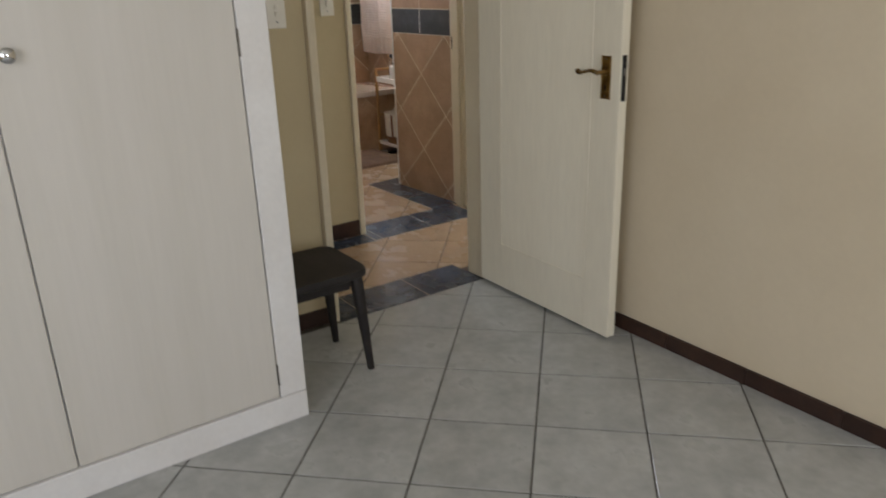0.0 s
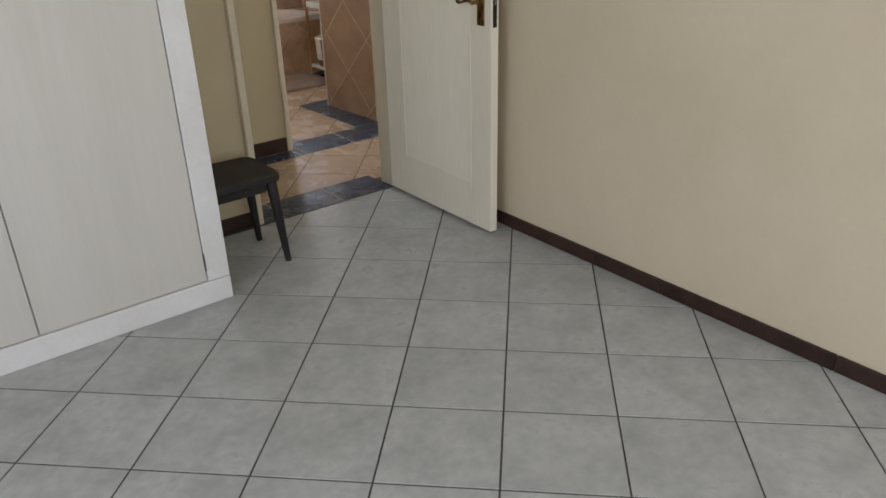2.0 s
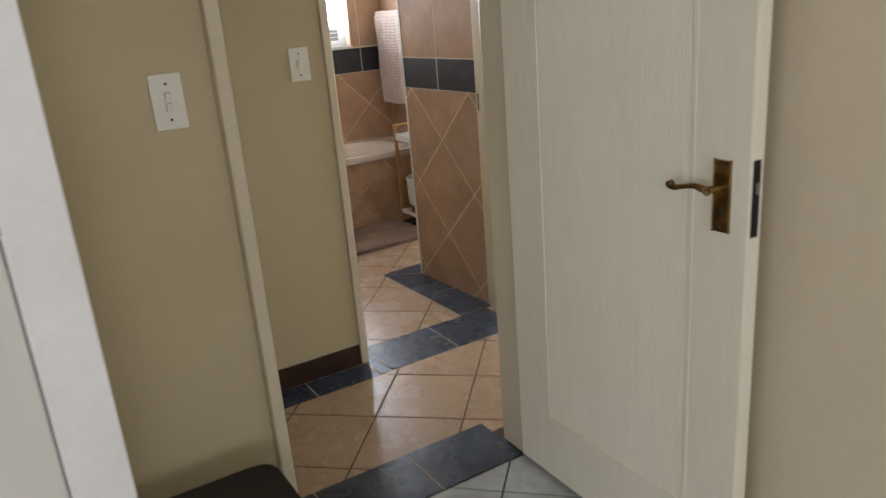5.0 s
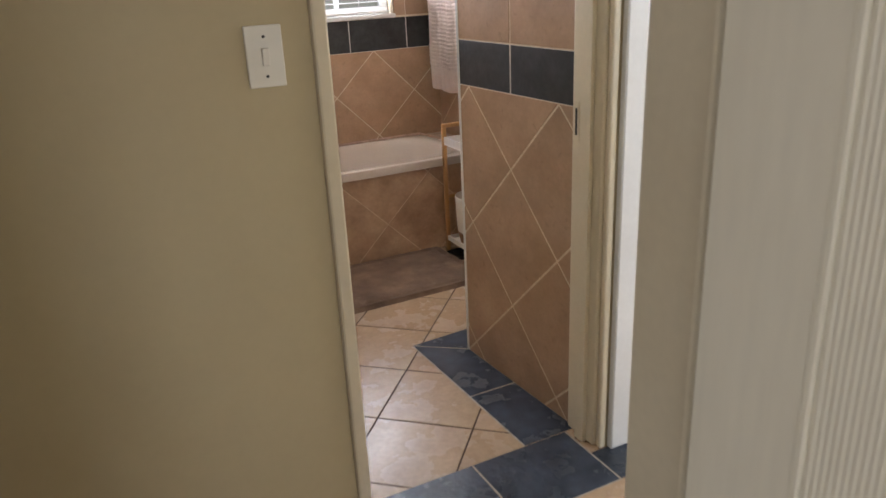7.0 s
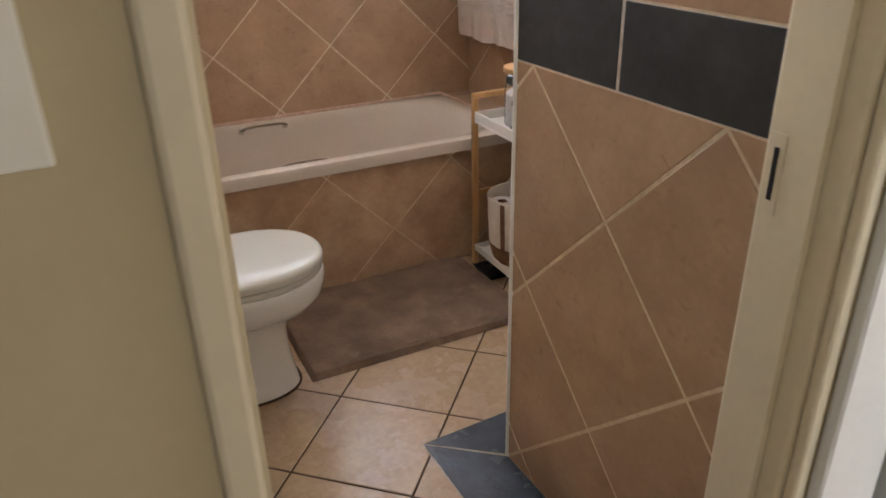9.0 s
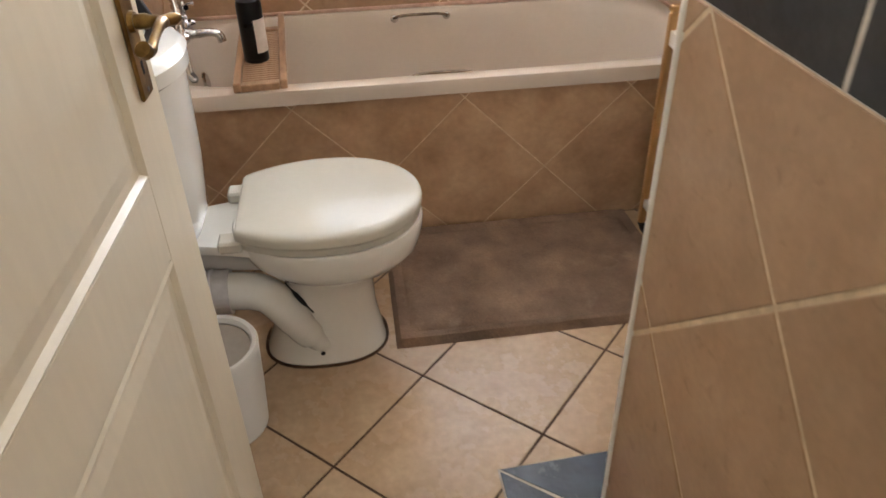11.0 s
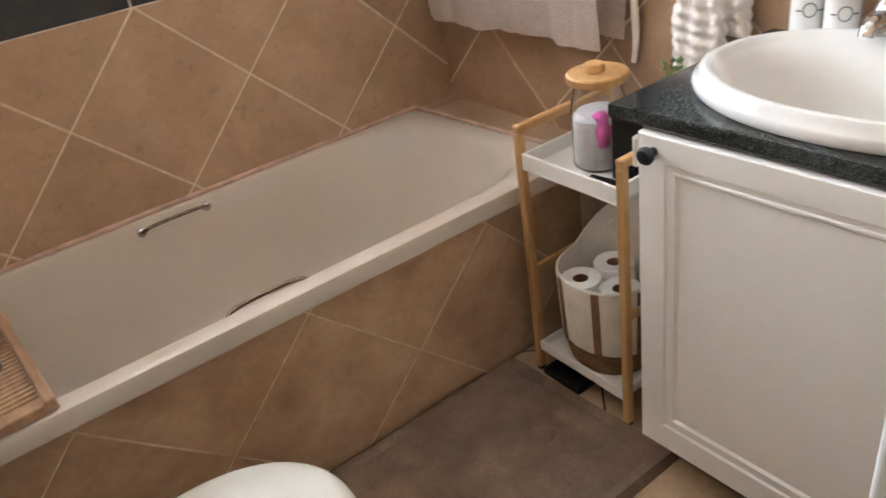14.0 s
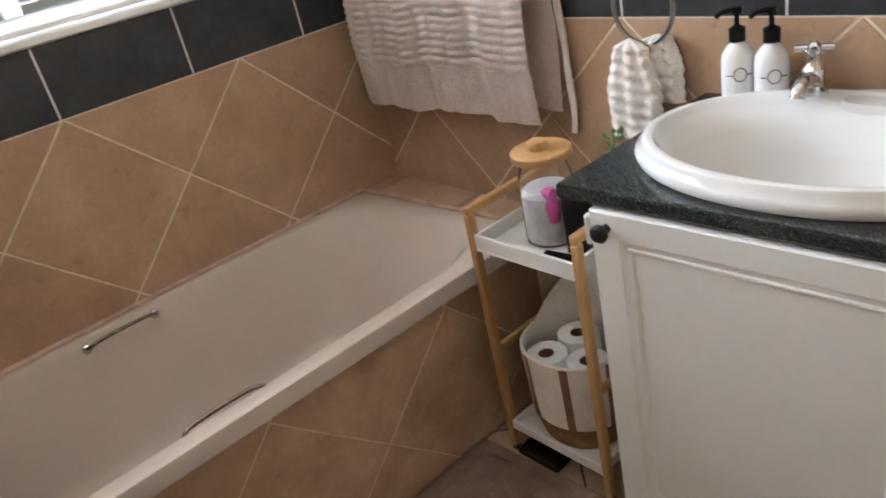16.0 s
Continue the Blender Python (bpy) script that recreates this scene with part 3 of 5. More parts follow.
def bedroom_door():
    d = tagged(new("door_1"), "cream painted fluted-panel door standing open against the wall", "door", "", "structure")
    d.matrix_world = pose(3.020, 3.858, 0.016, 0, 0, -0.7)
    w, h = 0.813, 2.02                       # leaf runs along -y from the hinge, its face towards -x
    f0, f1, z0, z1 = -0.665, -0.155, 0.215, 1.83
    bm = box(0.004, -w, 0, 0.04, 0, h)
    part("leaf", bm, DOORWHITE, d)
    part("stile", box(0, -w, 0, 0.0038, f0 - 0.012, h, 0.001), DOORWHITE, d)
    part("stile", box(0, f1 + 0.012, 0, 0.0038, 0, h, 0.001), DOORWHITE, d)
    part("rail", box(0, f0 - 0.0115, 0, 0.0038, f1 + 0.0115, z0 - 0.012, 0.001), DOORWHITE, d)
    part("rail", box(0, f0 - 0.0115, z1 + 0.012, 0.0038, f1 + 0.0115, h, 0.001), DOORWHITE, d)
    n = 64
    ring = []
    for k in range(n * 6 + 1):
        y = f0 + (f1 - f0) * k / (n * 6)
        ring.append((0.0030 - 0.0014 * abs(math.sin(math.pi * n * (y - f0) / (f1 - f0))), y))
    part("fluted_panel", loft([[Vector((x, y, z)) for x, y in ring] for z in (z0 - 0.008, z1 + 0.008)], closed=False), DOORWHITE, d, "panel of fine upright flutes")
    for a in ((f0 - 0.012, z0 - 0.012, f0 - 0.003, z1 + 0.012), (f1 + 0.003, z0 - 0.012, f1 + 0.012, z1 + 0.012), (f0 - 0.003, z0 - 0.012, f1 + 0.003, z0 - 0.004), (f0 - 0.003, z1 + 0.004, f1 + 0.003, z1 + 0.012)):
        part("bead", box(-0.0014, a[0], a[1], 0.0037, a[2], a[3], 0.001), DOORWHITE, d)
    h1 = tagged(new("door_handle"), "aged brass lever handle on a long plate")
    h1.parent, h1.matrix_local = d, pose(0, -w + 0.062, 1.01)
    lever_set(h1, -1, 1)
    part("mortice_plate", box(0.009, -w - 0.0016, 0.93, 0.031, -w - 0.0002, 1.09, 0.0004), BLACKGAP, d, "dark steel lock face plate")
    part("latch", box(0.015, -w - 0.006, 1.02, 0.025, -w - 0.0016, 1.045, 0.001), STEEL, d)


bedroom_door()


def cupboard():
    c = empty("built_in_cupboard", 0, 0, 0, label="floor-to-ceiling built-in cupboard with pale woodgrain doors and white trim", category="cupboard")
    y, x1 = 3.30, 1.835
    part("carcass", box(BX0 + 0.002, y + 0.022, 0.002, x1 - 0.003, BY1 - 0.002, H - 0.002), CUPTRIM, c)
    part("stile", box(1.745, y - 0.004, 0.1, x1, y + 0.0215, H - 0.003, 0.002), CUPTRIM, c, "white end stile")
    part("plinth", box(BX0 + 0.003, y - 0.006, 0.001, x1, y + 0.021, 0.098, 0.002), CUPTRIM, c, "white painted plinth")
    x = 1.743
    for k in range(4):
        a, b = x - 0.612, x - 0.0012
        d = part("door", box(a, y, 0.102, b, y + 0.02, H - 0.05, 0.0025), CUPBOARD, c, "pale woodgrain door")
        if k == 0:
            for z in (0.145, 1.19, 2.1):
                part("hinge", box(b + 0.0002, y - 0.004, z, b + 0.006, y + 0.004, z + 0.075, 0.001), STEEL, d)
        kx = a + 0.045 if k % 2 == 0 else b - 0.045
        part("knob", shifted(lathe([(0.006, 0), (0.006, 0.012), (0.017, 0.018), (0.019, 0.026), (0.013, 0.032), (0.002, 0.034)], count=20), pose(kx, y, 1.24, 90)), CHROME, d, "round chrome knob", True)
        x -= 0.615
    part("edge_shadow_gap", box(BX0 + 0.003, y + 0.004, H - 0.049, 1.742, y + 0.021, H - 0.003), CUPTRIM, c)


cupboard()


def stool():
    s = empty("stool", 2.003, 3.585, 0, 0, label="black-stained wooden stool with splayed tapered legs", category="stool")
    ring = lambda z, k: oval(0, 0, z, 0.176 * k, 0.168 * k, 7, 48)
    part("seat", loft([ring(0.378, 0.95), ring(0.384, 0.995), ring(0.402, 1.0), ring(0.409, 0.985), ring(0.406, 0.9), ring(0.402, 0.55)]), STOOLWOOD, s, "", True)
    for b in (-0.12, 0.104):
        part("apron", box(-0.11, b, 0.330, 0.11, b + 0.016, 0.3775, 0.002), STOOLWOOD, s)
    for a in (-0.126, 0.11):
        part("apron", box(a, -0.10, 0.330, a + 0.016, 0.10, 0.3775, 0.002), STOOLWOOD, s)
    for sx in (-1, 1):
        for sy in (-1, 1):
            top, foot = Vector((sx * 0.132, sy * 0.126, 0.3776)), Vector((sx * 0.160, sy * 0.142, 0.0))
            rings = [[Vector((p.x + top.lerp(foot, t).x, p.y + top.lerp(foot, t).y, top.lerp(foot, t).z)) for p in oval(0, 0, 0, r, r, 3, 16)] for t, r in ((0, 0.021), (0.12, 0.0215), (0.6, 0.0165), (1, 0.012))]
            part("leg", loft(rings), STOOLWOOD, s, "", True)


stool()


def light_switch(x, y, z, w, h, toggles, label):
    s = empty("light_switch", x, y, z, label=label, category="switch")
    part("plate", box(-w / 2, -0.007, -h / 2, w / 2, 0, h / 2, 0.0025, seg=2), SWITCH, s)
    for tz in (-h * 0.32, h * 0.32):
        part("screw", shifted(lathe([(0.0032, 0), (0.0026, 0.0012)], count=10), pose(0, -0.007, tz, 90)), BLACKMATT, s)
    for k in range(toggles):
        tz = (k - (toggles - 1) / 2) * 0.024
        part("rocker", shifted(box(-0.007, -0.006, -0.0095 if toggles > 1 else -0.018, 0.007, 0.003, 0.0095 if toggles > 1 else 0.018, 0.0012), pose(0, -0.0066, tz, 12)), SWITCH, s)


light_switch(2.124, BY1, 1.282, 0.072, 0.125, 2, "white two-lever light switch on the bedroom wall")
light_switch(2.803, PY1, 1.267, 0.076, 0.122, 1, "white single light switch on the passage wall")


# ---- doors of the passage ----
def panel_door(name, label, m, w, material, face, handle):
    """A moulded two-panel door; its leaf runs along local +y from the hinge, the seen face towards face (+-1) in x."""
    d = tagged(new(name), label, "door", "", "structure")
    d.matrix_world = m
    h, t = 2.02, 0.038
    part("leaf", box(0.006 if face < 0 else -t, 0, 0.008, t if face < 0 else -0.006, w, h), material, d)
    x0, x1 = (0, 0.0058) if face < 0 else (-0.0058, 0)
    st = 0.115
    zs = ((0.13, 0.715), (0.84, 1.88))
    for a in ((0, 0.0085, st, h), (w - st, 0.0085, w, h)):
        part("stile", box(x0, a[0], a[1], x1, a[2], a[3], 0.0012), material, d)
    for a, b in ((0.0085, zs[0][0]), (zs[0][1], zs[1][0]), (zs[1][1], h)):
        part("rail", box(x0, st + 0.0003, a, x1, w - st - 0.0003, b, 0.0012), material, d)
    for z0, z1 in zs:
        p = part("panel", bmesh_panel(st, z0, w - st, z1, face), material, d, "raised moulded panel")
    if handle:
        h1 = tagged(new("door_handle"), "aged brass lever handle on a long plate")
        h1.parent, h1.matrix_local = d, pose(0, w - 0.052, 0.998)
        lever_set(h1, face, -1)
        part("mortice_plate", box(-0.03, w + 0.0002, 0.92, -0.009, w + 0.0016, 1.07, 0.0004), BRASS, d)
    for z in (0.18, 1.78):
        hg = part("hinge", tube([(face * 0.006, -0.006, z), (face * 0.006, -0.006, z + 0.1)], 0.0065, 10), STEEL if handle else material, d, "painted steel butt hinge")
        part("hinge_leaf", box(-t + 0.004 if face > 0 else 0.004, -0.0016, z, -0.002 if face > 0 else t - 0.004, -0.0002, z + 0.1), STEEL if handle else material, hg)
    return d


def bmesh_panel(y0, z0, y1, z1, face):
    """A frame of moulding that sinks in and a field that rises again."""
    rings = []
    for off, dep in ((0.0, 0.0), (0.006, 0.0025), (0.012, -0.0052), (0.026, -0.0054), (0.05, -0.0008)):
        a, b, c, e = y0 + off, z0 + off, y1 - off, z1 - off
        rings.append([Vector((face * dep, y, z)) for y, z in ((a, b), (c, b), (c, e), (a, e))])
    return loft(rings, False, True)


panel_door("door_2", "cream painted moulded bathroom door standing open", pose(2.944, 4.972, 0.004, 0, 0, -4.2), 0.765, BATHDOOR, 1, True)
panel_door("door_3", "white moulded door of the neighbouring room standing open", pose(3.872, 4.79, 0.004, 0, 0, -94.5), 0.76, EASTDOOR, 1, False)


# ---- bathroom ----
def bath():
    b = empty("bathtub", 0, 0, 0.009, label="ivory acrylic bathtub with chrome grips set in tiled surround", category="bathtub")
    x0, x1, y0, y1, zt = 2.69, 4.36, 6.684, 7.444, 0.49
    cx, cy, a, h = (x0 + x1) / 2, (y0 + y1) / 2, (x1 - x0) / 2, (y1 - y0) / 2
    fall = lambda p: Vector((p.x, p.y, p.z - 0.036 * (p.y - y0) / (y1 - y0)))
    R = lambda z, da, db, p, dx=0, dy=0: [fall(q) for q in oval(cx + dx, cy + dy, z, a - da, h - db, p, 96)]
    rings = [R(0.446, 0.0, 0.0, 40), R(0.478, 0, 0, 40), R(0.4875, 0.003, 0.003, 40), R(zt, 0.010, 0.010, 30), R(zt, 0.034, 0.030, 8, -0.004, 0.008), R(0.4885, 0.048, 0.040, 5.6, -0.008, 0.011), R(0.476, 0.06, 0.048, 5, -0.012, 0.013),
             R(0.45, 0.075, 0.054, 4.6, -0.018, 0.013), R(0.39, 0.105, 0.066, 4.4, -0.03, 0.012), R(0.29, 0.15, 0.09, 4.5, -0.05, 0.008), R(0.19, 0.2, 0.115, 4.2, -0.065), R(0.14, 0.24, 0.145, 4, -0.07), R(0.115, 0.31, 0.20, 3.6, -0.07), R(0.110, 0.5, 0.30, 3, -0.07)]
    part("shell", loft(rings, False, True), ACRYLIC, b, "", True)
    for y, inside, dz in ((y0 + 0.056, 1, 0.0), (y1 - 0.04, -1, -0.026)):
        g = tube([(3.415, y, 0.455 + dz), (3.418, y + inside * 0.026, 0.466 + dz), (3.45, y + inside * 0.032, 0.474 + dz), (3.56, y + inside * 0.032, 0.474 + dz), (3.598, y + inside * 0.026, 0.466 + dz), (3.602, y, 0.455 + dz)], 0.005, 10, steps=5)
        grip = part("grip", g, DARKCHROME, b, "chrome grab handle coloured dark for its reflections", True)
        for x in (3.415, 3.602):
            part("grip_base", shifted(lathe([(0.013, -0.004), (0.013, 0.006), (0.009, 0.01)], count=16), pose(x, y, 0.455 + dz, -90 * inside)), CHROME, grip)
    part("sealant_bead", tube([(x0 + 0.004, y1 - 0.001, 0.458), (x1, y1 - 0.001, 0.458)], 0.0075, 8), SEALANT, b, "pinkish aged sealant along the wall tiles")
    part("sealant_bead", tube([(x1, y0 + 0.03, 0.492), (x1, y1 - 0.001, 0.459)], 0.006, 8), SEALANT, b)
    part("overflow", shifted(lathe([(0.03, 0), (0.03, 0.005), (0.024, 0.009)], count=24), pose(2.79, cy, 0.38, 0, 80)), CHROME, b)


bath()


def bath_tap():
    t = empty("bath_mixer", 2.70, 7.06, 0.552, label="chrome wall-mounted bath mixer with cross handles and hand shower", category="tap")
    for y in (-0.06, 0.075):
        part("wall_flange", tube([(-0.0165, y, 0), (-0.008, y, 0), (0.02, y, 0)], [0.03, 0.03, 0.014], 20), CHROME, t)
        part("valve", tube([(0.02, y, 0), (0.05, y, 0), (0.075, y, 0.0), (0.085, y, 0.0)], [0.017, 0.019, 0.016, 0.011], 18), CHROME, t)
        hd = part("cross_handle", shifted(lathe([(0.011, 0.0), (0.008, 0.012), (0.009, 0.03), (0.013, 0.04), (0.013, 0.05), (0.007, 0.058)], count=16), pose(0.055, y, 0.012)), CHROME, t, "chrome cross handle", True)
        for k in range(4):
            a = radians(30 + 90 * k)
            part("spoke", tube([(0.055, y, 0.057), (0.055 + 0.024 * math.cos(a), y + 0.024 * math.sin(a), 0.058), (0.055 + 0.034 * math.cos(a), y + 0.034 * math.sin(a), 0.058)], [0.0045, 0.004, 0.0085], 10), CHROME, hd)
    part("bridge", tube([(0.055, -0.06, 0), (0.055, 0.075, 0)], 0.013, 16), CHROME, t)
    part("spout", tube([(0.055, 0, -0.004), (0.09, 0, -0.008), (0.135, 0, -0.006), (0.16, 0, -0.014), (0.167, 0, -0.036)], [0.016, 0.014, 0.0125, 0.0125, 0.0135], 14, steps=5), CHROME, t, "", True)
    part("diverter", lathe([(0.012, 0.0), (0.013, 0.03), (0.017, 0.036), (0.017, 0.05), (0.006, 0.054)], 0.055, 0.0, 18), CHROME, t, "", True)
    part("cradle", tube([(0.055, 0.0, 0.05), (0.05, 0.01, 0.075), (0.045, 0.01, 0.1)], [0.008, 0.007, 0.011], 12, steps=4), CHROME, t, "", True)
    part("hand_shower", tube([(0.082, -0.12, -0.085), (0.072, -0.085, -0.02), (0.06, -0.045, 0.05), (0.048, -0.005, 0.115), (0.042, 0.012, 0.15)], [0.0068, 0.0075, 0.007, 0.0068, 0.009], 12, steps=4), CHROME, t, "slender chrome hand shower", True)
    part("rose", shifted(lathe([(0.010, -0.004), (0.016, 0.010), (0.023, 0.020), (0.023, 0.026), (0.004, 0.028)], count=24), pose(0.044, 0.014, 0.15, -62, 24, 0)), CHROME, t, "", True)
    coil = [(0.004 + 0.006 * k / 8, -0.035 + 0.062 * math.cos(math.pi * (0.5 + k / 4)), -0.02 + 0.062 * math.sin(math.pi * (0.5 + k / 4))) for k in range(13)]
    part("hose", tube([(0.05, 0.02, -0.012), (0.02, 0.01, 0.03)] + coil + [(0.05, -0.125, -0.06), (0.088, -0.165, -0.09), (0.1, -0.15, -0.092), (0.082, -0.12, -0.085)], 0.0058, 10, steps=5), STEEL, t, "ribbed chrome shower hose", True)


bath_tap()


def caddy():
    c = empty("bath_caddy", 0, 0, 0, label="slatted wooden bath caddy lying across the tub", category="bath tray")
    c.matrix_world = Matrix.Translation((3.0, 6.684, 0.5005)) @ pose(0, 0, 0, 0, 0, 3.6) @ pose(0, 0, 0, -2.71) @ Matrix.Translation((-3.0, -6.684, 0))
    x0, x1, y0, y1, z = 2.935, 3.078, 6.69, 7.36, 0.0
    ys = 7.23                                # the slats end short of the rails
    for x in (x0, x1 - 0.02):
        part("side_rail", box(x, y0, z, x + 0.02, y1, z + 0.026, 0.003), CADDYWOOD, c)
    for y in (y0, ys - 0.03):
        part("end_rail", box(x0 + 0.0205, y, z, x1 - 0.0205, y + 0.03, z + 0.02, 0.002), CADDYWOOD, c)
    me = finish(box(x0 + 0.0205, -0.006, 0, x1 - 0.0205, 0.006, 0.009, 0.0015), "slat", CADDYWOOD)
    n = 27
    for k in range(n):
        s = new("slat", me)
        s.parent, s.matrix_local = c, pose(0, y0 + 0.042 + k * (ys - y0 - 0.084) / (n - 1), z + 0.005)


caddy()
plug = shifted(lathe([(0.0045, 0), (0.0045, 0.003), (0.003, 0.004)], count=12), pose(3.099, WY1 - 0.0005, 0.601, 90))
tagged(part("wall_plug", plug, BLACKMATT), "small dark plastic plug in the brown tiled wall", "wall plug")


def pump(parent, z, material, r=0.011, long=0.045, turn=0.0, k=1.0):
    """A pump dispenser's head over a bottle's neck at height z."""
    p = part("pump", lathe([(r * 1.5, z), (r * 1.5, z + 0.024 * k), (r * 0.9, z + 0.027 * k), (r * 0.45, z + 0.03 * k), (r * 0.45, z + 0.05 * k), (r * 0.95, z + 0.05 * k), (r * 0.95, z + 0.062 * k)], count=18), material, parent, "black pump dispenser", True)
    c, s = math.cos(radians(turn)), math.sin(radians(turn))
    part("nozzle", tube([(0, 0, z + 0.057 * k), (c * long * 0.7, s * long * 0.7, z + 0.057 * k), (c * long, s * long, z + 0.05 * k)], [0.0055, 0.005, 0.004], 8), material, p)


def black_bottle():
    b = empty("pump_bottle", 2.981, 6.915, 0.505, label="black pump bottle with a pale label on the bath caddy", category="bottle")
    part("body", lathe([(0.033, 0), (0.036, 0.004), (0.036, 0.162), (0.033, 0.174), (0.022, 0.182), (0.015, 0.185), (0.015, 0.192)], count=32), BLACKPLASTIC, b, "", True)
    ang = [radians(a) for a in range(-75, 16, 5)]
    part("label", loft([[Vector((0.0364 * math.cos(a), 0.0364 * math.sin(a), z)) for a in ang] for z in (0.03, 0.125)], closed=False), LABEL, b, "pale paper label")
    pump(b, 0.19, BLACKPLASTIC, 0.013, 0.04, 60, 0.78)


black_bottle()


def egg(z, k=1.0, dx=0.0, back=-0.195, front=0.225, half=0.182, flat=0.125):
    """The outline of a toilet seat: round at the front, cut straight at the hinge. Local x is to the front."""
    out = []
    for i in range(30):
        t = -math.pi / 2 + math.pi * i / 29
        out.append((front * math.cos(t) ** 0.9 if math.cos(t) > 1e-9 else 0.0, half * math.copysign(abs(math.sin(t)) ** 0.95, math.sin(t))))
    for i in range(1, 11):
        f = i / 10
        out.append((back * (f if f < 1 else 0.985), half - (half - flat) * f ** 2.1))
    for i in range(9):
        out.append((back, (flat - 0.006) * (1 - 2 * i / 8)))
    for i in range(10, 0, -1):
        f = i / 10
        out.append((back * (f if f < 1 else 0.985), -half + (half - flat) * f ** 2.1))
    return [Vector((dx + x * k, y * k, z)) for x, y in out]


def toilet():
    t = empty("toilet", 3.147, 6.247, 0, 0, label="white ceramic toilet with closed ivory lid and ribbed waste pipe", category="toilet")
    O = lambda z, x, a, b, p=2.2: oval(x, 0, z, a, b, p, 48)
    part("pedestal", loft([O(0.0, -0.02, 0.152, 0.112, 2.4), O(0.012, -0.02, 0.15, 0.11, 2.4), O(0.05, -0.015, 0.138, 0.098), O(0.12, -0.005, 0.118, 0.086), O(0.19, 0.005, 0.108, 0.085), O(0.23, 0.008, 0.118, 0.098), O(0.2518, 0.01, 0.135, 0.112)]), CERAMIC, t, "", True)
    part("base_seal", loft([O(0.0002, -0.02, 0.159, 0.119, 2.4), O(0.003, -0.02, 0.158, 0.118, 2.4), O(0.006, -0.02, 0.154, 0.114, 2.4)], True, False), BROWNGROUT, t, "brown mortar seal round the foot")
    part("bowl", loft([O(0.252, 0.022, 0.13, 0.108), O(0.275, 0.030, 0.176, 0.146), O(0.31, 0.028, 0.204, 0.170), O(0.345, 0.024, 0.2165, 0.180), O(0.370, 0.022, 0.220, 0.182), O(0.377, 0.022, 0.216, 0.179)]), CERAMIC, t, "", True)
    deck = lambda z, k: [Vector((x, y * k, z)) for x, y in ((-0.33, -0.06), (-0.26, -0.088), (-0.17, -0.112), (-0.08, -0.14), (-0.08, 0.14), (-0.17, 0.112), (-0.26, 0.088), (-0.33, 0.06))]
    part("deck", loft([deck(0.27, 0.45), deck(0.31, 0.7), deck(0.345, 0.93), deck(0.352, 1.0), deck(0.366, 1.0), deck(0.371, 0.96)]), CERAMIC, t, "", True)
    part("seat", loft([egg(0.3775, 0.955, 0.018), egg(0.380, 0.97, 0.018), egg(0.394, 0.978, 0.018), egg(0.3965, 0.962, 0.018)]), SEAT, t, "ivory plastic seat", True)
    part("lid", loft([egg(0.3995, 0.97, 0.018), egg(0.4015, 0.992, 0.018), egg(0.4165, 0.997, 0.018), egg(0.4225, 0.985, 0.018), egg(0.4265, 0.96, 0.018), egg(0.4292, 0.90, 0.018), egg(0.4315, 0.72, 0.018), egg(0.4325, 0.42, 0.018), egg(0.4328, 0.15, 0.018)]), SEAT, t, "closed ivory plastic lid", True)
    for y in (-0.105, 0.105):
        part("seat_hinge", box(-0.214, y - 0.024, 0.372, -0.162, y + 0.024, 0.4, 0.005), SEAT, t)
    # outlet and trap on the near side
    part("outlet", tube([(0.02, -0.045, 0.03), (-0.018, -0.066, 0.045), (-0.06, -0.08, 0.094), (-0.096, -0.086, 0.16), (-0.128, -0.087, 0.212), (-0.166, -0.085, 0.234), (-0.235, -0.08, 0.238)], [0.024, 0.034, 0.040, 0.042, 0.043, 0.044, 0.045], 24, steps=6), CERAMIC, t, "", True)
    part("collar", tube([(-0.216, -0.08, 0.236), (-0.25, -0.08, 0.236)], 0.053, 28), PIPE, t, "pale plastic pipe collar")
    ribs = []
    for k in range(37):
        f = k / 36
        x = -0.2505 - 0.11 * f
        r = (0.048, 0.056, 0.057, 0.056)[k % 4]
        lean = 0.9 * f
        cz = 0.236 - 0.045 * f * f
        ribs.append([Vector((x - math.sin(lean) * r * math.sin(2 * math.pi * i / 28) * 0.6, -0.08 + 0.01 * f + r * math.cos(2 * math.pi * i / 28), cz + r * math.cos(lean * 0.6) * math.sin(2 * math.pi * i / 28))) for i in range(28)])
    part("waste_pipe", loft(ribs), PIPE, t, "grey ribbed plastic waste pipe")
    # Shade of the crease between outlet and bowl, drawn as a black strip.
    part("outlet_joint", tube([(-0.09, -0.1, 0.262), (-0.062, -0.106, 0.215), (-0.036, -0.1, 0.165)], [0.002, 0.0055, 0.002], 8, steps=4), BLACKGAP, t, "black strip for the shaded slit beside the outlet", True)
    part("bolt_hole", shifted(lathe([(0.006, 0), (0.005, 0.002)], count=12), pose(-0.028, -0.1035, 0.035, 78)), BLACKGAP, t)
    D = lambda z, deep, half, n=40: [Vector((-0.465 + deep * max(0, math.sin(math.pi * i / (n - 1))) ** 0.62, -half * math.cos(math.pi * i / (n - 1)), z)) for i in range(n)]
    part("cistern", loft([D(0.352, 0.11, 0.12), D(0.356, 0.16, 0.15), D(0.372, 0.202, 0.17), D(0.42, 0.222, 0.180), D(0.55, 0.232, 0.187), D(0.748, 0.24, 0.192)]), CERAMIC, t, "", True)
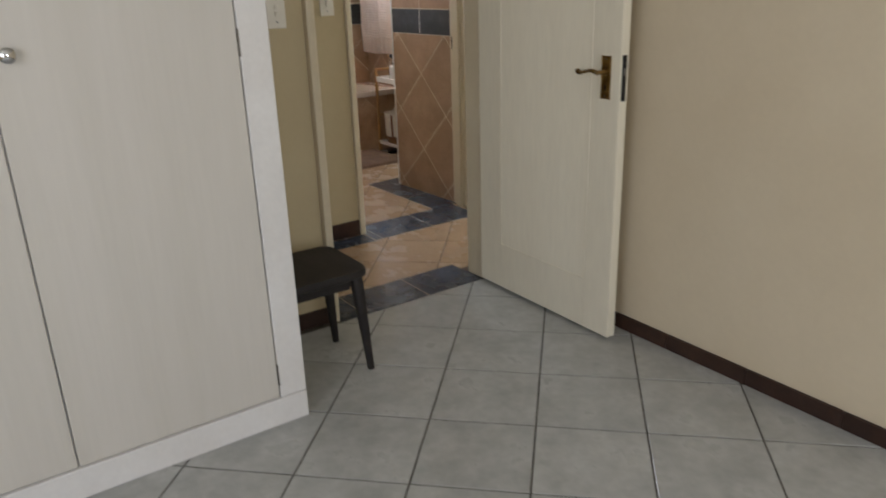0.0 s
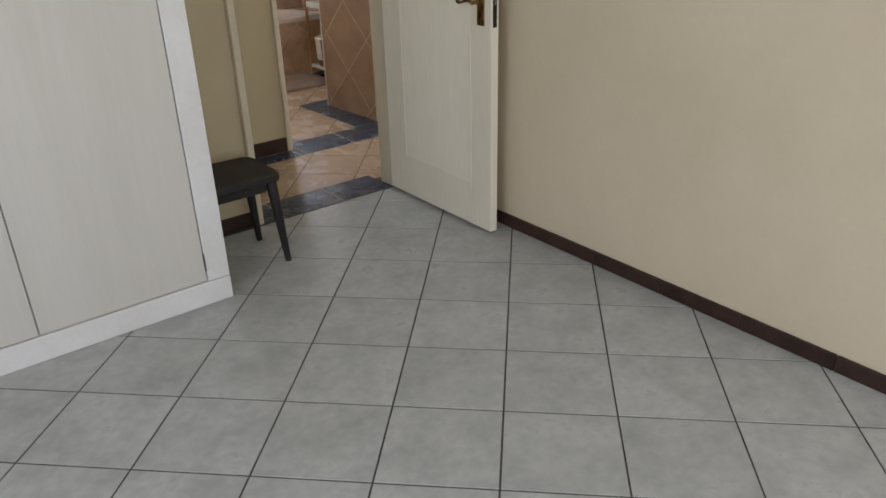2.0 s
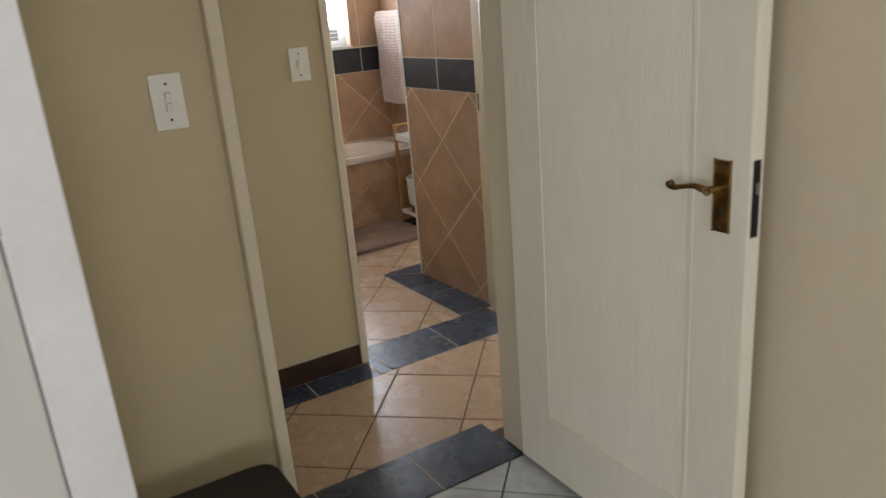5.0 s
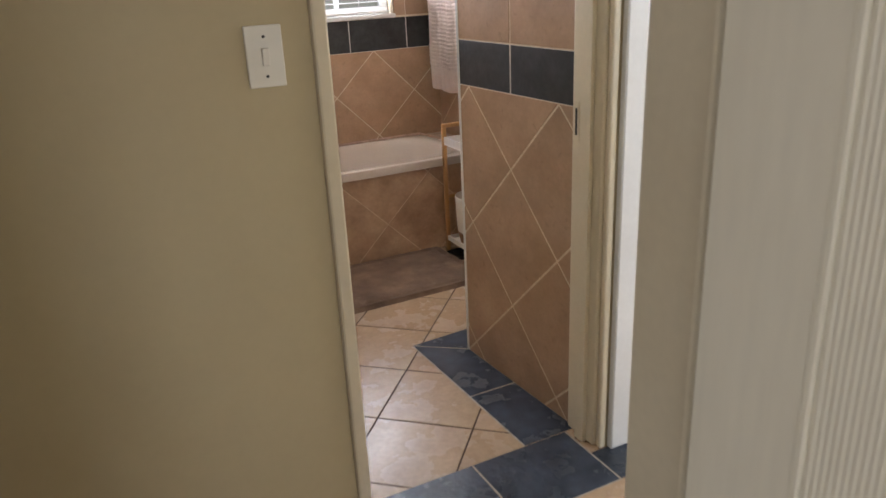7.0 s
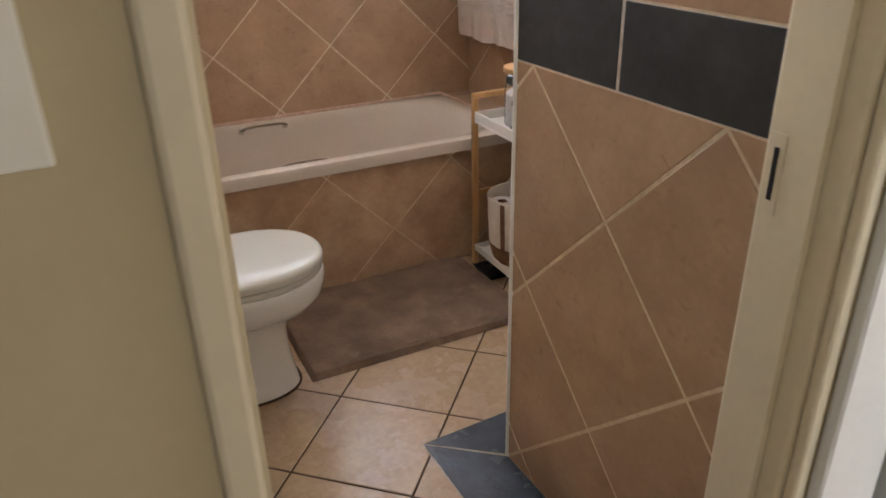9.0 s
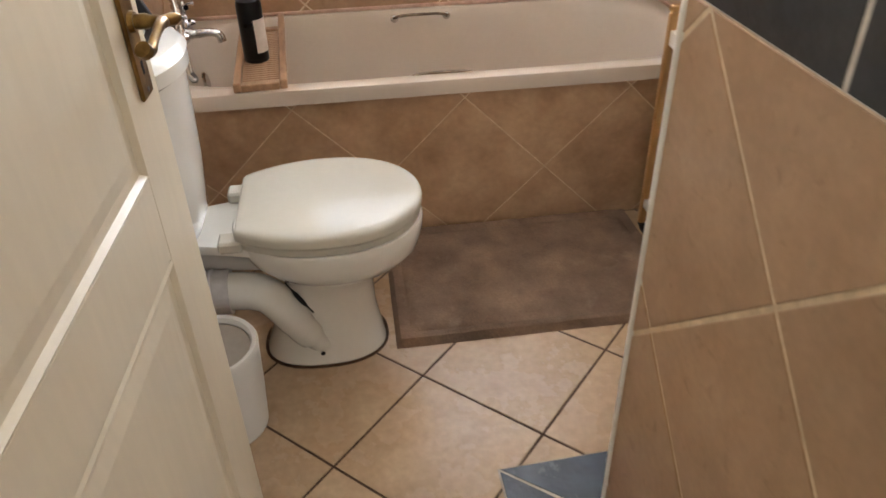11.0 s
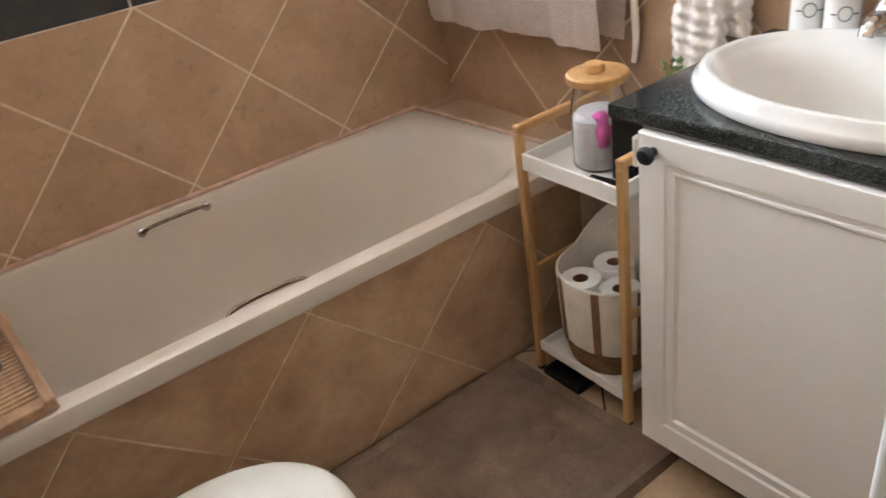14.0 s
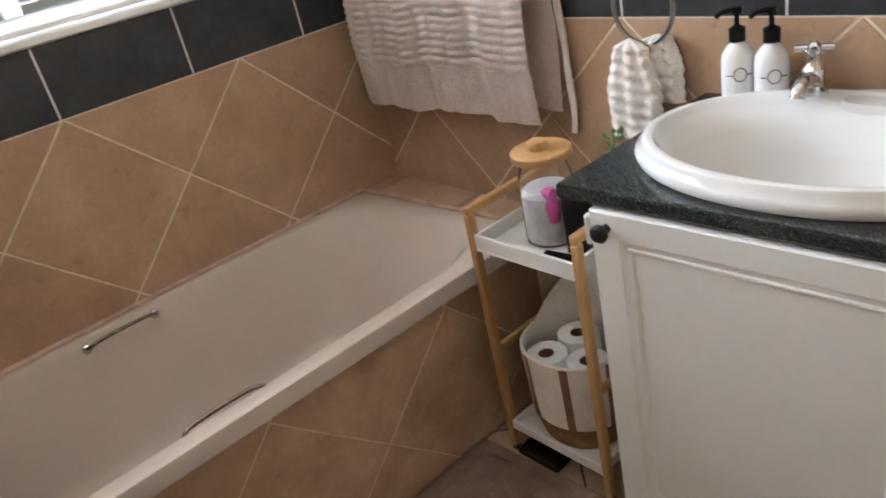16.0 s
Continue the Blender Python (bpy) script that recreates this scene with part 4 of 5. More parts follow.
    part("cistern_lid", loft([D(0.7485, 0.243, 0.195), D(0.754, 0.250, 0.2), D(0.782, 0.250, 0.2), D(0.793, 0.238, 0.192), D(0.80, 0.2, 0.165), D(0.803, 0.11, 0.10)]), CERAMIC, t, "", True)
    part("inlet_hose", tube([(-0.43, 0.1, 0.36), (-0.43, 0.11, 0.25), (-0.457, 0.12, 0.18)], 0.007, 8, steps=4), STEEL, t)


toilet()


def picture_frame():
    p = empty("picture_frame", 2.885, 6.225, 0.801, 2, label="black box picture frame leaning back on the toilet cistern", category="picture frame")
    w, h, d = 0.19, 0.232, 0.032            # the frame leans towards -x
    m = pose(0, 0, 0.002, 0, -22, 0)
    for y0, y1, z0, z1 in ((-w / 2, -w / 2 + 0.016, 0, h), (w / 2 - 0.016, w / 2, 0, h), (-w / 2 + 0.0162, w / 2 - 0.0162, 0, 0.016), (-w / 2 + 0.0162, w / 2 - 0.0162, h - 0.016, h)):
        part("moulding", shifted(box(-d, y0, z0, 0, y1, z1, 0.002), m), BLACKMATT, p)
    part("print", shifted(box(-d + 0.002, -w / 2 + 0.0165, 0.0165, -d + 0.006, w / 2 - 0.0165, h - 0.0165), m), PRINT, p, "pale print behind glass")
    part("backing", shifted(box(-d - 0.003, -w / 2 + 0.002, 0.002, -d - 0.0002, w / 2 - 0.002, h - 0.002), m), BLACKMATT, p)


picture_frame()


def spray_can():
    c = empty("air_freshener", 2.785, 6.425, 0.8015, label="dark blue and white air freshener behind the picture frame", category="air freshener")
    O = lambda z, a, b: oval(0, 0, z * 0.92, a * 0.85, b * 0.85, 3.2, 32)
    part("can", loft([O(0, 0.022, 0.027), O(0.004, 0.024, 0.03), O(0.035, 0.025, 0.032), O(0.07, 0.0255, 0.0325)]), PALEBLUE, c, "pale blue printed lower body", True)
    part("cap", loft([O(0.0703, 0.0255, 0.0325), O(0.14, 0.025, 0.031), O(0.168, 0.0235, 0.03), O(0.176, 0.019, 0.026), O(0.1775, 0.008, 0.014)]), BLUE, c, "glossy dark blue plastic cap", True)


spray_can()


def cloth_on_cistern():
    bm = loft([oval(0, 0, z, a, b, 2.6, 30) for z, a, b in ((0, 0.05, 0.04), (0.006, 0.056, 0.046), (0.022, 0.054, 0.043), (0.034, 0.044, 0.033), (0.038, 0.02, 0.016))])
    for v in bm.verts:
        v.co += 0.004 * noise.noise_vector(v.co * 40) * (1 if v.co.z > 0.004 else 0)
    c = part("folded_cloth", bm, PAPER, None, "", True)
    c.matrix_world = pose(2.80, 6.14, 0.8035)
    tagged(c, "crumpled white cloth lying on the toilet cistern", "cloth")


cloth_on_cistern()


def bin_():
    b = empty("pedal_bin", 2.905, 5.978, 0, label="small white round plastic bin with a grey swing lid", category="bin")
    body = loft([oval(0, 0, z, r, r, 2, 40) for r, z in ((0.080, 0.0005), (0.086, 0.006), (0.094, 0.12), (0.099, 0.225), (0.1005, 0.238), (0.097, 0.245), (0.088, 0.243), (0.083, 0.233))], True, False)
    part("body", body, BINWHITE, b, "", True)
    part("lid", loft([oval(0, 0, z, r, r, 2, 40) for r, z in ((0.084, 0.228), (0.082, 0.231), (0.05, 0.234), (0.01, 0.235))]), BINGREY, b, "grey plastic lid", True)


bin_()


def bath_mat():
    bm = bmesh.new()
    nx, ny = 60, 40
    x0, x1, y0, y1 = 3.302, 4.078, 6.172, 6.696
    grid = []
    for j in range(ny + 1):
        row = []
        for i in range(nx + 1):
            u, v = i / nx, j / ny
            edge = min(u * (x1 - x0), (1 - u) * (x1 - x0), v * (y1 - y0), (1 - v) * (y1 - y0))
            z = 0.021 * min(1, (edge / 0.012)) ** 0.5 if edge < 0.012 else 0.021
            if 0.036 < edge < 0.05:
                z -= 0.005
            p = Vector((x0 + u * (x1 - x0), y0 + v * (y1 - y0), 0))
            z += 0.0022 * noise.noise(p * 26) + 0.002 * noise.noise(p * 9) if edge > 0.004 else 0
            row.append(bm.verts.new((p.x + u * (1 - v) * 0.03, p.y + (u - 0.5) * 0.008, max(0.0008, z))))
        grid.append(row)
    for j in range(ny):
        for i in range(nx):
            bm.faces.new((grid[j][i], grid[j][i + 1], grid[j + 1][i + 1], grid[j + 1][i]))
    m = part("bath_mat", bm, MAT, None, "", True)
    tagged(m, "thick grey-brown memory foam bath mat on the tiled floor", "bath mat")


bath_mat()


# the vanity stands a little askew to the wall
SKEW = Matrix.Translation((4.044, 6.23, 0)) @ pose(0, 0, 0, 0, 0, 2.0) @ Matrix.Translation((-4.044, -6.23, 0))


def vanity():
    v = empty("vanity_cabinet", 0, 0, 0, label="white moulded vanity cabinet with a dark round knob", category="cabinet")
    xf, y1, y0 = 4.052, 6.226, 5.62
    for c in ((xf + 0.001, y0, 0.07, WX1 - 0.05, y0 + 0.016, 0.7935), (xf + 0.001, y1 - 0.016, 0.07, WX1 - 0.05, y1, 0.7935), (xf + 0.001, y0 + 0.0165, 0.07, WX1 - 0.05, y1 - 0.0165, 0.086)):
        part("carcass_panel", box(*c), CABINET, v)
    part("front_rail", box(xf + 0.001, y0 + 0.0165, 0.773, xf + 0.02, y1 - 0.0165, 0.7935), CABINET, v)
    part("plinth", box(xf + 0.05, y0 + 0.01, 0.001, WX1 - 0.06, y1 - 0.02, 0.0695), SKIRT, v, "brown tiled plinth")
    a, b, z0, z1 = y0 + 0.012, y1 - 0.002, 0.09, 0.79
    d = tagged(new("cabinet_door"))
    d.parent = v
    d.matrix_local = pose(xf - 0.018, 0, 0)
    rings = []
    for off, dep in ((0.0, 0.0178), (0.0, 0.003), (0.003, 0.0), (0.062, 0.0), (0.066, 0.004), (0.078, 0.0045), (0.081, 0.0015), (0.086, 0.0015), (0.092, 0.006), (0.105, 0.006)):
        rings.append([Vector((dep, y, z)) for y, z in ((a + off, z0 + off), (b - 0.88 * off, z0 + off), (b - 0.88 * off, z1 - 0.75 * off), (a + off, z1 - 0.75 * off))])
    part("moulded_front", loft(rings, True, True), CABINET, d, "raised and routed door front")
    part("knob", shifted(lathe([(0.008, 0), (0.006, 0.006), (0.006, 0.013), (0.015, 0.017), (0.0165, 0.024), (0.012, 0.030), (0.002, 0.032)], count=22), pose(0.0, 6.19, 0.762, 0, -90)), BLACKMATT, d, "dark round knob", True)
    part("edge_bumper", box(xf - 0.0175, y1 + 0.0005, 0.72, xf + 0.01, y1 + 0.012, 0.778, 0.004), CABINET, v)
    v.matrix_world = SKEW


vanity()


def holed_top(x0, y0, z0, x1, y1, z1, cx, cy, a, b):
    """A worktop slab with eased edges and an oval cut-out."""
    k = 72
    hole = oval(cx, cy, 0, a, b, 2.25, k)
    def edge(d):
        out = []
        for p in hole:
            vx, vy = p.x - cx, p.y - cy
            f = min(((x1 - d - cx) if vx > 0 else (x0 + d - cx)) / vx if abs(vx) > 1e-9 else 1e9, ((y1 - d - cy) if vy > 0 else (y0 + d - cy)) / vy if abs(vy) > 1e-9 else 1e9)
            out.append((cx + vx * f, cy + vy * f))
        for ex, ey in ((x0 + d, y0 + d), (x1 - d, y0 + d), (x1 - d, y1 - d), (x0 + d, y1 - d)):
            i = min(range(k), key=lambda n: (out[n][0] - ex) ** 2 + (out[n][1] - ey) ** 2)
            out[i] = (ex, ey)
        return out
    at = lambda pts, z: [Vector((p[0], p[1], z)) for p in pts]
    rings = [at(hole, z1), at(edge(0.005), z1), at(edge(0.0015), z1 - 0.002), at(edge(0), z1 - 0.006), at(edge(0), z0 + 0.006), at(edge(0.004), z0), at(hole, z0), at(hole, z1)]
    return loft(rings, False, False)


top = holed_top(4.04, 5.6, 0.7942, WX1 - 0.001, 6.293, 0.825, 4.275, 5.965, 0.18, 0.265)
for v in top.verts:
    v.co.x += 0.03 * (6.293 - v.co.y) * (WX1 - 0.001 - v.co.x) / (WX1 - 4.041)
tagged(part("countertop", top, GRANITE), "black speckled granite vanity top", "countertop")


def basin():
    b = empty("washbasin", 4.275, 5.965, 0.8255, 0, label="white ceramic drop-in oval washbasin", category="washbasin")
    a, h = 0.208, 0.291
    O = lambda z, k, d=0.0, p=2.1: oval(d, 0, z, a * k, h * k, p, 72)
    rings = [O(0.0005, 0.985), O(0.005, 1.0), O(0.016, 1.003), O(0.022, 0.99), O(0.027, 0.968), O(0.034, 0.96), O(0.039, 0.945), O(0.041, 0.915), O(0.039, 0.885), O(0.033, 0.865, -0.004), O(0.028, 0.835, -0.012), O(0.02, 0.79, -0.026), O(-0.005, 0.745, -0.034), O(-0.05, 0.68, -0.034), O(-0.10, 0.55, -0.03), O(-0.128, 0.36, -0.03), O(-0.134, 0.1, -0.03)]
    part("bowl", loft(rings, False, True), CERAMIC, b, "", True)
    part("waste", lathe([(0.022, -0.1335), (0.022, -0.131), (0.012, -0.1305)], -0.03, 0, 24), CHROME, b)
    part("tap_ledge", loft([oval(0.178, -0.10, z, 0.042 * k, 0.13 * k, 4.5, 48) for z, k in ((0.012, 1), (0.030, 1), (0.0355, 0.96), (0.0365, 0.7))]), CERAMIC, b, "", True)


basin()


def pillar_tap(x, y):
    t = empty("pillar_tap", x, y, 0.8672, label="chrome pillar tap with a cross handle on the washbasin", category="tap", turn=0)
    t["group"] = "washbasin taps"
    part("body", lathe([(0.024, 0), (0.024, 0.006), (0.018, 0.012), (0.017, 0.03), (0.019, 0.042), (0.013, 0.052), (0.011, 0.066)], count=22), CHROME, t, "", True)
    part("spout", tube([(0, 0, 0.02), (-0.03, 0, 0.028), (-0.052, 0, 0.022), (-0.06, 0, 0.008)], [0.016, 0.0145, 0.013, 0.013], 14, steps=5), CHROME, t, "", True)
    hd = part("cross_handle", lathe([(0.009, 0.0662), (0.012, 0.072), (0.012, 0.082), (0.006, 0.088)], count=18), CHROME, t, "", True)
    for k in range(4):
        a = radians(20 + 90 * k)
        part("spoke", tube([(0, 0, 0.077), (0.03 * math.cos(a), 0.03 * math.sin(a), 0.077)], [0.0065, 0.006, 0.0095], 10), CHROME, hd)


pillar_tap(4.44, 6.04)
pillar_tap(4.44, 5.83)


def lotion(x, y):
    b = empty("pump_bottle", x, y, 0.8255, label="white round pump bottle with grey wreath print by the basin", category="bottle")
    b["group"] = "white pump bottles"
    part("body", lathe([(0.027, 0.0005), (0.0305, 0.004), (0.0305, 0.086), (0.028, 0.101), (0.0185, 0.114), (0.0125, 0.119), (0.0125, 0.124)], count=32), CERAMIC, b, "glossy white bottle", True)
    pump(b, 0.122, BLACKPLASTIC, 0.010, 0.04, 145)
    ring = []
    for i in range(25):
        a = 2 * math.pi * i / 24
        u, z = 0.0115 * math.cos(a), 0.066 + 0.0125 * math.sin(a)
        th = math.pi + 0.62 + u / 0.0308
        ring.append((0.0308 * math.cos(th), 0.0308 * math.sin(th), z))
    part("emblem", tube(ring, 0.0011, 6), GREYPRINT, b, "grey wreath print")
    for s in (-1, 1):
        pts = []
        for i in range(5):
            th = math.pi + 0.62 + s * (0.014 + 0.0025 * i) / 0.0308
            pts.append((0.0308 * math.cos(th), 0.0308 * math.sin(th), 0.064 + 0.001 * (i % 2)))
        part("emblem_wing", tube(pts, 0.0014, 6), GREYPRINT, b)


lotion(4.462, 6.19)
lotion(4.462, 6.125)


def towel_sheet(parent, name, material, path, y0, y1, wave, seed, label, ribs=0.0, puff=0.0):
    """A hanging cloth: a path in x and z swept along y, with folds."""
    bm = bmesh.new()
    nx = 150
    rows = []
    low_z = min(p[1] for p in path) if puff else -9
    for k, (x, z, amount) in enumerate(path):
        row = []
        for i in range(nx + 1):
            u = i / nx
            y = y0 + u * (y1 - y0)
            fold = wave * amount * (math.sin(u * 24 + seed) + 0.6 * math.sin(u * 43 + seed * 2.3)) / 1.4
            row_z = abs(math.sin(z * 150 + 0.4 * math.sin(u * 23)))
            bumpy = ribs * (row_z * (0.15 + 0.85 * abs(math.sin(u * 33 + 0.4 * math.sin(z * 40)))) * (1 if z > low_z + 0.125 else 0.0) + (0.3 * math.sin(u * 75 + 2 * math.sin(u * 13)) if z < low_z + 0.085 else 0.0))
            row.append(bm.verts.new((x + fold - bumpy, y + 0.006 * math.sin(z * 14 + seed), z - 0.006 * amount * math.sin(u * 9 + seed))))
        rows.append(row)
    for a, b in zip(rows, rows[1:]):
        for i in range(nx):
            bm.faces.new((a[i], a[i + 1], b[i + 1], b[i]))
    bmesh.ops.solidify(bm, geom=list(bm.faces), thickness=0.005)
    return part(name, bm, material, parent, label, True)


def towel_rail():
    r = empty("towel_rail", 0, 0, 0, label="chrome towel rail on the tiled wall", category="towel rail")
    part("bar", tube([(4.44, 6.60, 1.385), (4.44, 7.43, 1.385)], 0.009, 14), CHROME, r)
    for y in (6.615, 7.415):
        part("bracket", tube([(4.512, y, 1.385), (4.44, y, 1.385)], [0.02, 0.012, 0.01], 14), CHROME, r)
    t = empty("bath_towel", 0, 0, 0, label="dusty pink terry bath towel folded over the rail", category="towel")
    front = [(4.425, 1.385, 0.2)] + [(4.418, 1.385 - 0.00317 * k, 0.25 + 0.75 * k / 200) for k in range(1, 201)]
    over = [(4.462, 1.03, 0.4), (4.462, 1.22, 0.3), (4.462, 1.385, 0.2), (4.458, 1.403, 0.1), (4.44, 1.412, 0.1), (4.424, 1.401, 0.1)]
    towel_sheet(t, "front_fall", TOWEL, over + front, 6.68, 7.372, 0.012, 1.3, "", 0.006, 1)
    towel_sheet(t, "back_fall", TOWEL, [(4.478, 1.36 - 0.03 * k, 0.4 + k / 50) for k in range(21)], 6.64, 7.38, 0.006, 4.1, "")


towel_rail()


def hanging_belt():
    bm = bmesh.new()
    pts = [(4.495 + 0.004 * math.sin(k * 0.9), 6.632 + 0.006 * math.sin(k * 0.55), 1.40 - 0.029 * k) for k in range(25)]
    loft([[Vector((x - 0.003, y - w, z)), Vector((x + 0.003, y - w, z)), Vector((x + 0.003, y + w, z)), Vector((x - 0.003, y + w, z))] for (x, y, z), w in zip(pts, [0.008 + 0.0015 * math.sin(k) for k in range(25)])], True, True, bm)
    tagged(part("hanging_belt", bm, HANDTOWEL, None, "", True), "pale cloth belt hanging beside the bath towel", "belt")


hanging_belt()


def hand_towel_ring():
    r = empty("towel_ring", 4.47, 6.395, 1.01, label="dark metal towel ring on the tiled wall", category="towel ring")
    part("ring", tube([(0.0, 0.07 * math.cos(2 * math.pi * k / 32), 0.075 * math.sin(2 * math.pi * k / 32)) for k in range(33)], 0.005, 10), STEEL, r, "dark steel ring", True)
    part("bracket", tube([(0.046, 0, 0.085), (0.0, 0, 0.083)], [0.022, 0.012, 0.01], 14), STEEL, r)
    t = empty("hand_towel", 0, 0, 0, label="pale waffle cotton hand towel threaded through a towel ring", category="towel")
    for name, x, ya, yb, low, seed in (("front_fall", 4.452, 6.355, 6.485, 0.735, 0.4), ("back_fall", 4.488, 6.32, 6.435, 0.81, 2.2)):
        bm = bmesh.new()
        rows, n = [], 48
        for k in range(46):
            f = k / 45
            z = 0.95 + (low - 0.95) * f
            spread = 0.55 + 0.45 * min(1, f * 2.2)
            row = []
            for i in range(n):
                a = 2 * math.pi * i / n
                rope = math.sin(8 * a + seed)
                lobes = 1 + 0.26 * rope + 0.2 * math.sin(z * 230 + 1.2 * math.sin(2 * a)) * (0.7 + 0.3 * rope)
                tip = min(1, (k + 0.6) / 4)
                row.append(Vector((x + 0.019 * lobes * math.cos(a) * tip, (ya + yb) / 2 + (yb - ya) / 2 * spread * math.sin(a) * (1 + 0.035 * math.sin(z * 250 + 3 * a) + 0.03 * math.sin(z * 47 + seed)) * tip, z)))
            rows.append(row)
        part(name, loft(rows), HANDTOWEL, t, "", True)


hand_towel_ring()


def plant_sprig():
    p = empty("plant_sprig", 4.345, 6.40, 0.5895, label="small green plant in a tall white pot on the cart", category="plant")
    part("pot", lathe([(0.018, 0.0005), (0.02, 0.003), (0.022, 0.125), (0.02, 0.129)], count=18), CERAMIC, p, "", True)
    rnd = random.Random(5)
    for k in range(26):
        a, l, e = rnd.uniform(0, 6.28), rnd.uniform(0.012, 0.024), rnd.uniform(0.1, 1.2)
        x, y, z = rnd.uniform(-0.014, 0.014), rnd.uniform(-0.014, 0.018), rnd.uniform(0.13, 0.195)
        d = Vector((math.cos(a) * math.cos(e), math.sin(a) * math.cos(e), math.sin(e))) * l
        q = Vector((-math.sin(a), math.cos(a), 0)) * l * 0.28
        o = Vector((x, y, z))
        bm = loft([[o, o + q * 0.2, o + Vector((0, 0, 0.0006))], [o + d * 0.5 - q, o + d * 0.5 + q, o + d * 0.5 + Vector((0, 0, 0.002))], [o + d, o + d + q * 0.1, o + d + Vector((0, 0, 0.0004))]])
        part("leaf", bm, LEAF, p)
    part("stem", tube([(0, 0, 0.1), (0.002, 0.003, 0.2)], 0.0015, 6), LEAF, p)


plant_sprig()


def cart():
    c = empty("bathroom_cart", 0, 0, 0, label="slim bamboo bathroom cart with two white trays", category="cart")
    x0, x1, ya, yb, zt = 4.092, 4.405, 6.617, 6.322, 0.687
    for y in (ya, yb):
        s = part("side_frame", box(x0, y - 0.009, zt - 0.02, x1, y + 0.009, zt, 0.003), BAMBOO, c, "bamboo side frame")
        for x in (x0, x1 - 0.022):
            part("leg", box(x, y - 0.009, 0.012, x + 0.022, y + 0.009, zt - 0.0202, 0.003), BAMBOO, s)
            part("foot", box(x + 0.002, y - 0.007, 0.0005, x + 0.02, y + 0.007, 0.0118, 0.002), BLACKPLASTIC, s)
        part("side_rail", box(x0 + 0.0225, y - 0.006, 0.30, x1 - 0.0225, y + 0.006, 0.318, 0.002), BAMBOO, s)
    for z, hi in ((0.583, 0.04), (0.074, 0.026)):
        t = part("tray", box(x0 + 0.004, yb + 0.0095, z, x1 - 0.004, ya - 0.0095, z + 0.006, 0.001), TRAYWHITE, c, "white tray")
        for a in ((x0 + 0.004, yb + 0.0095, x0 + 0.012, ya - 0.0095), (x1 - 0.012, yb + 0.0095, x1 - 0.004, ya - 0.0095), (x0 + 0.0122, yb + 0.0095, x1 - 0.0122, yb + 0.0165), (x0 + 0.0122, ya - 0.0165, x1 - 0.0122, ya - 0.0095)):
            part("tray_edge", box(a[0], a[1], z + 0.0062, a[2], a[3], z + hi, 0.0015), TRAYWHITE, t)


cart()


def jar():
    j = empty("glass_jar", 4.215, 6.485, 0.5895, label="clear glass jar with a round bamboo lid on the cart", category="jar")
    prof = [(0.052, 0.0005), (0.058, 0.006), (0.059, 0.128), (0.055, 0.153), (0.05, 0.166), (0.05, 0.186)]
    inner = [(r - 0.003, z + (0.004 if k == 0 else 0)) for k, (r, z) in enumerate(prof)][::-1]
    part("glass", loft([oval(0, 0, z, r, r, 2, 40) for r, z in prof + inner]), GLASS, j, "clear glass", True).visible_shadow = False
    part("contents", lathe([(0.05, 0.006), (0.0545, 0.012), (0.0545, 0.112), (0.046, 0.122), (0.01, 0.125)], count=28), CONTENT, j, "pale pads inside the jar", True)
    bm = loft([oval(-0.024, -0.028, z, a, b, 2.3, 24) for z, a, b in ((0.05, 0.012, 0.014), (0.062, 0.02, 0.022), (0.10, 0.022, 0.024), (0.122, 0.016, 0.018), (0.13, 0.006, 0.009))])
    for v in bm.verts:
        v.co += 0.004 * noise.noise_vector(v.co * 60)
    part("pink_pouch", bm, PINK, j, "bright pink pouch inside the jar", True)
    part("lid", lathe([(0.062, 0.187), (0.064, 0.19), (0.064, 0.202), (0.061, 0.205), (0.02, 0.2055)], count=44), BAMBOO, j, "round bamboo lid", True)
    part("lid_knob", lathe([(0.021, 0.2058), (0.0225, 0.21), (0.0225, 0.218), (0.019, 0.223), (0.004, 0.224)], -0.004, 0.004, 28), BAMBOO, j, "bamboo knob", True)


jar()
tagged(part("black_box", box(4.17, 6.352, 0.5895, 4.215, 6.412, 0.735, 0.004), BLACKPLASTIC), "glossy black carton standing on the cart tray", "box")
tagged(part("black_card", shifted(box(-0.02, -0.035, 0, 0.02, 0.035, 0.006, 0.001), pose(4.14, 6.415, 0.5897, 0, 0, 8)), BLACKPLASTIC), "flat black packet lying on the cart tray", "packet")
# Plain flat black slab under the cart, not identified.
tagged(part("bathroom_scale", box(4.088, 6.47, 0.0005, 4.37, 6.60, 0.022, 0.006), BLACKPLASTIC), "flat black slab on the floor under the cart", "scale")


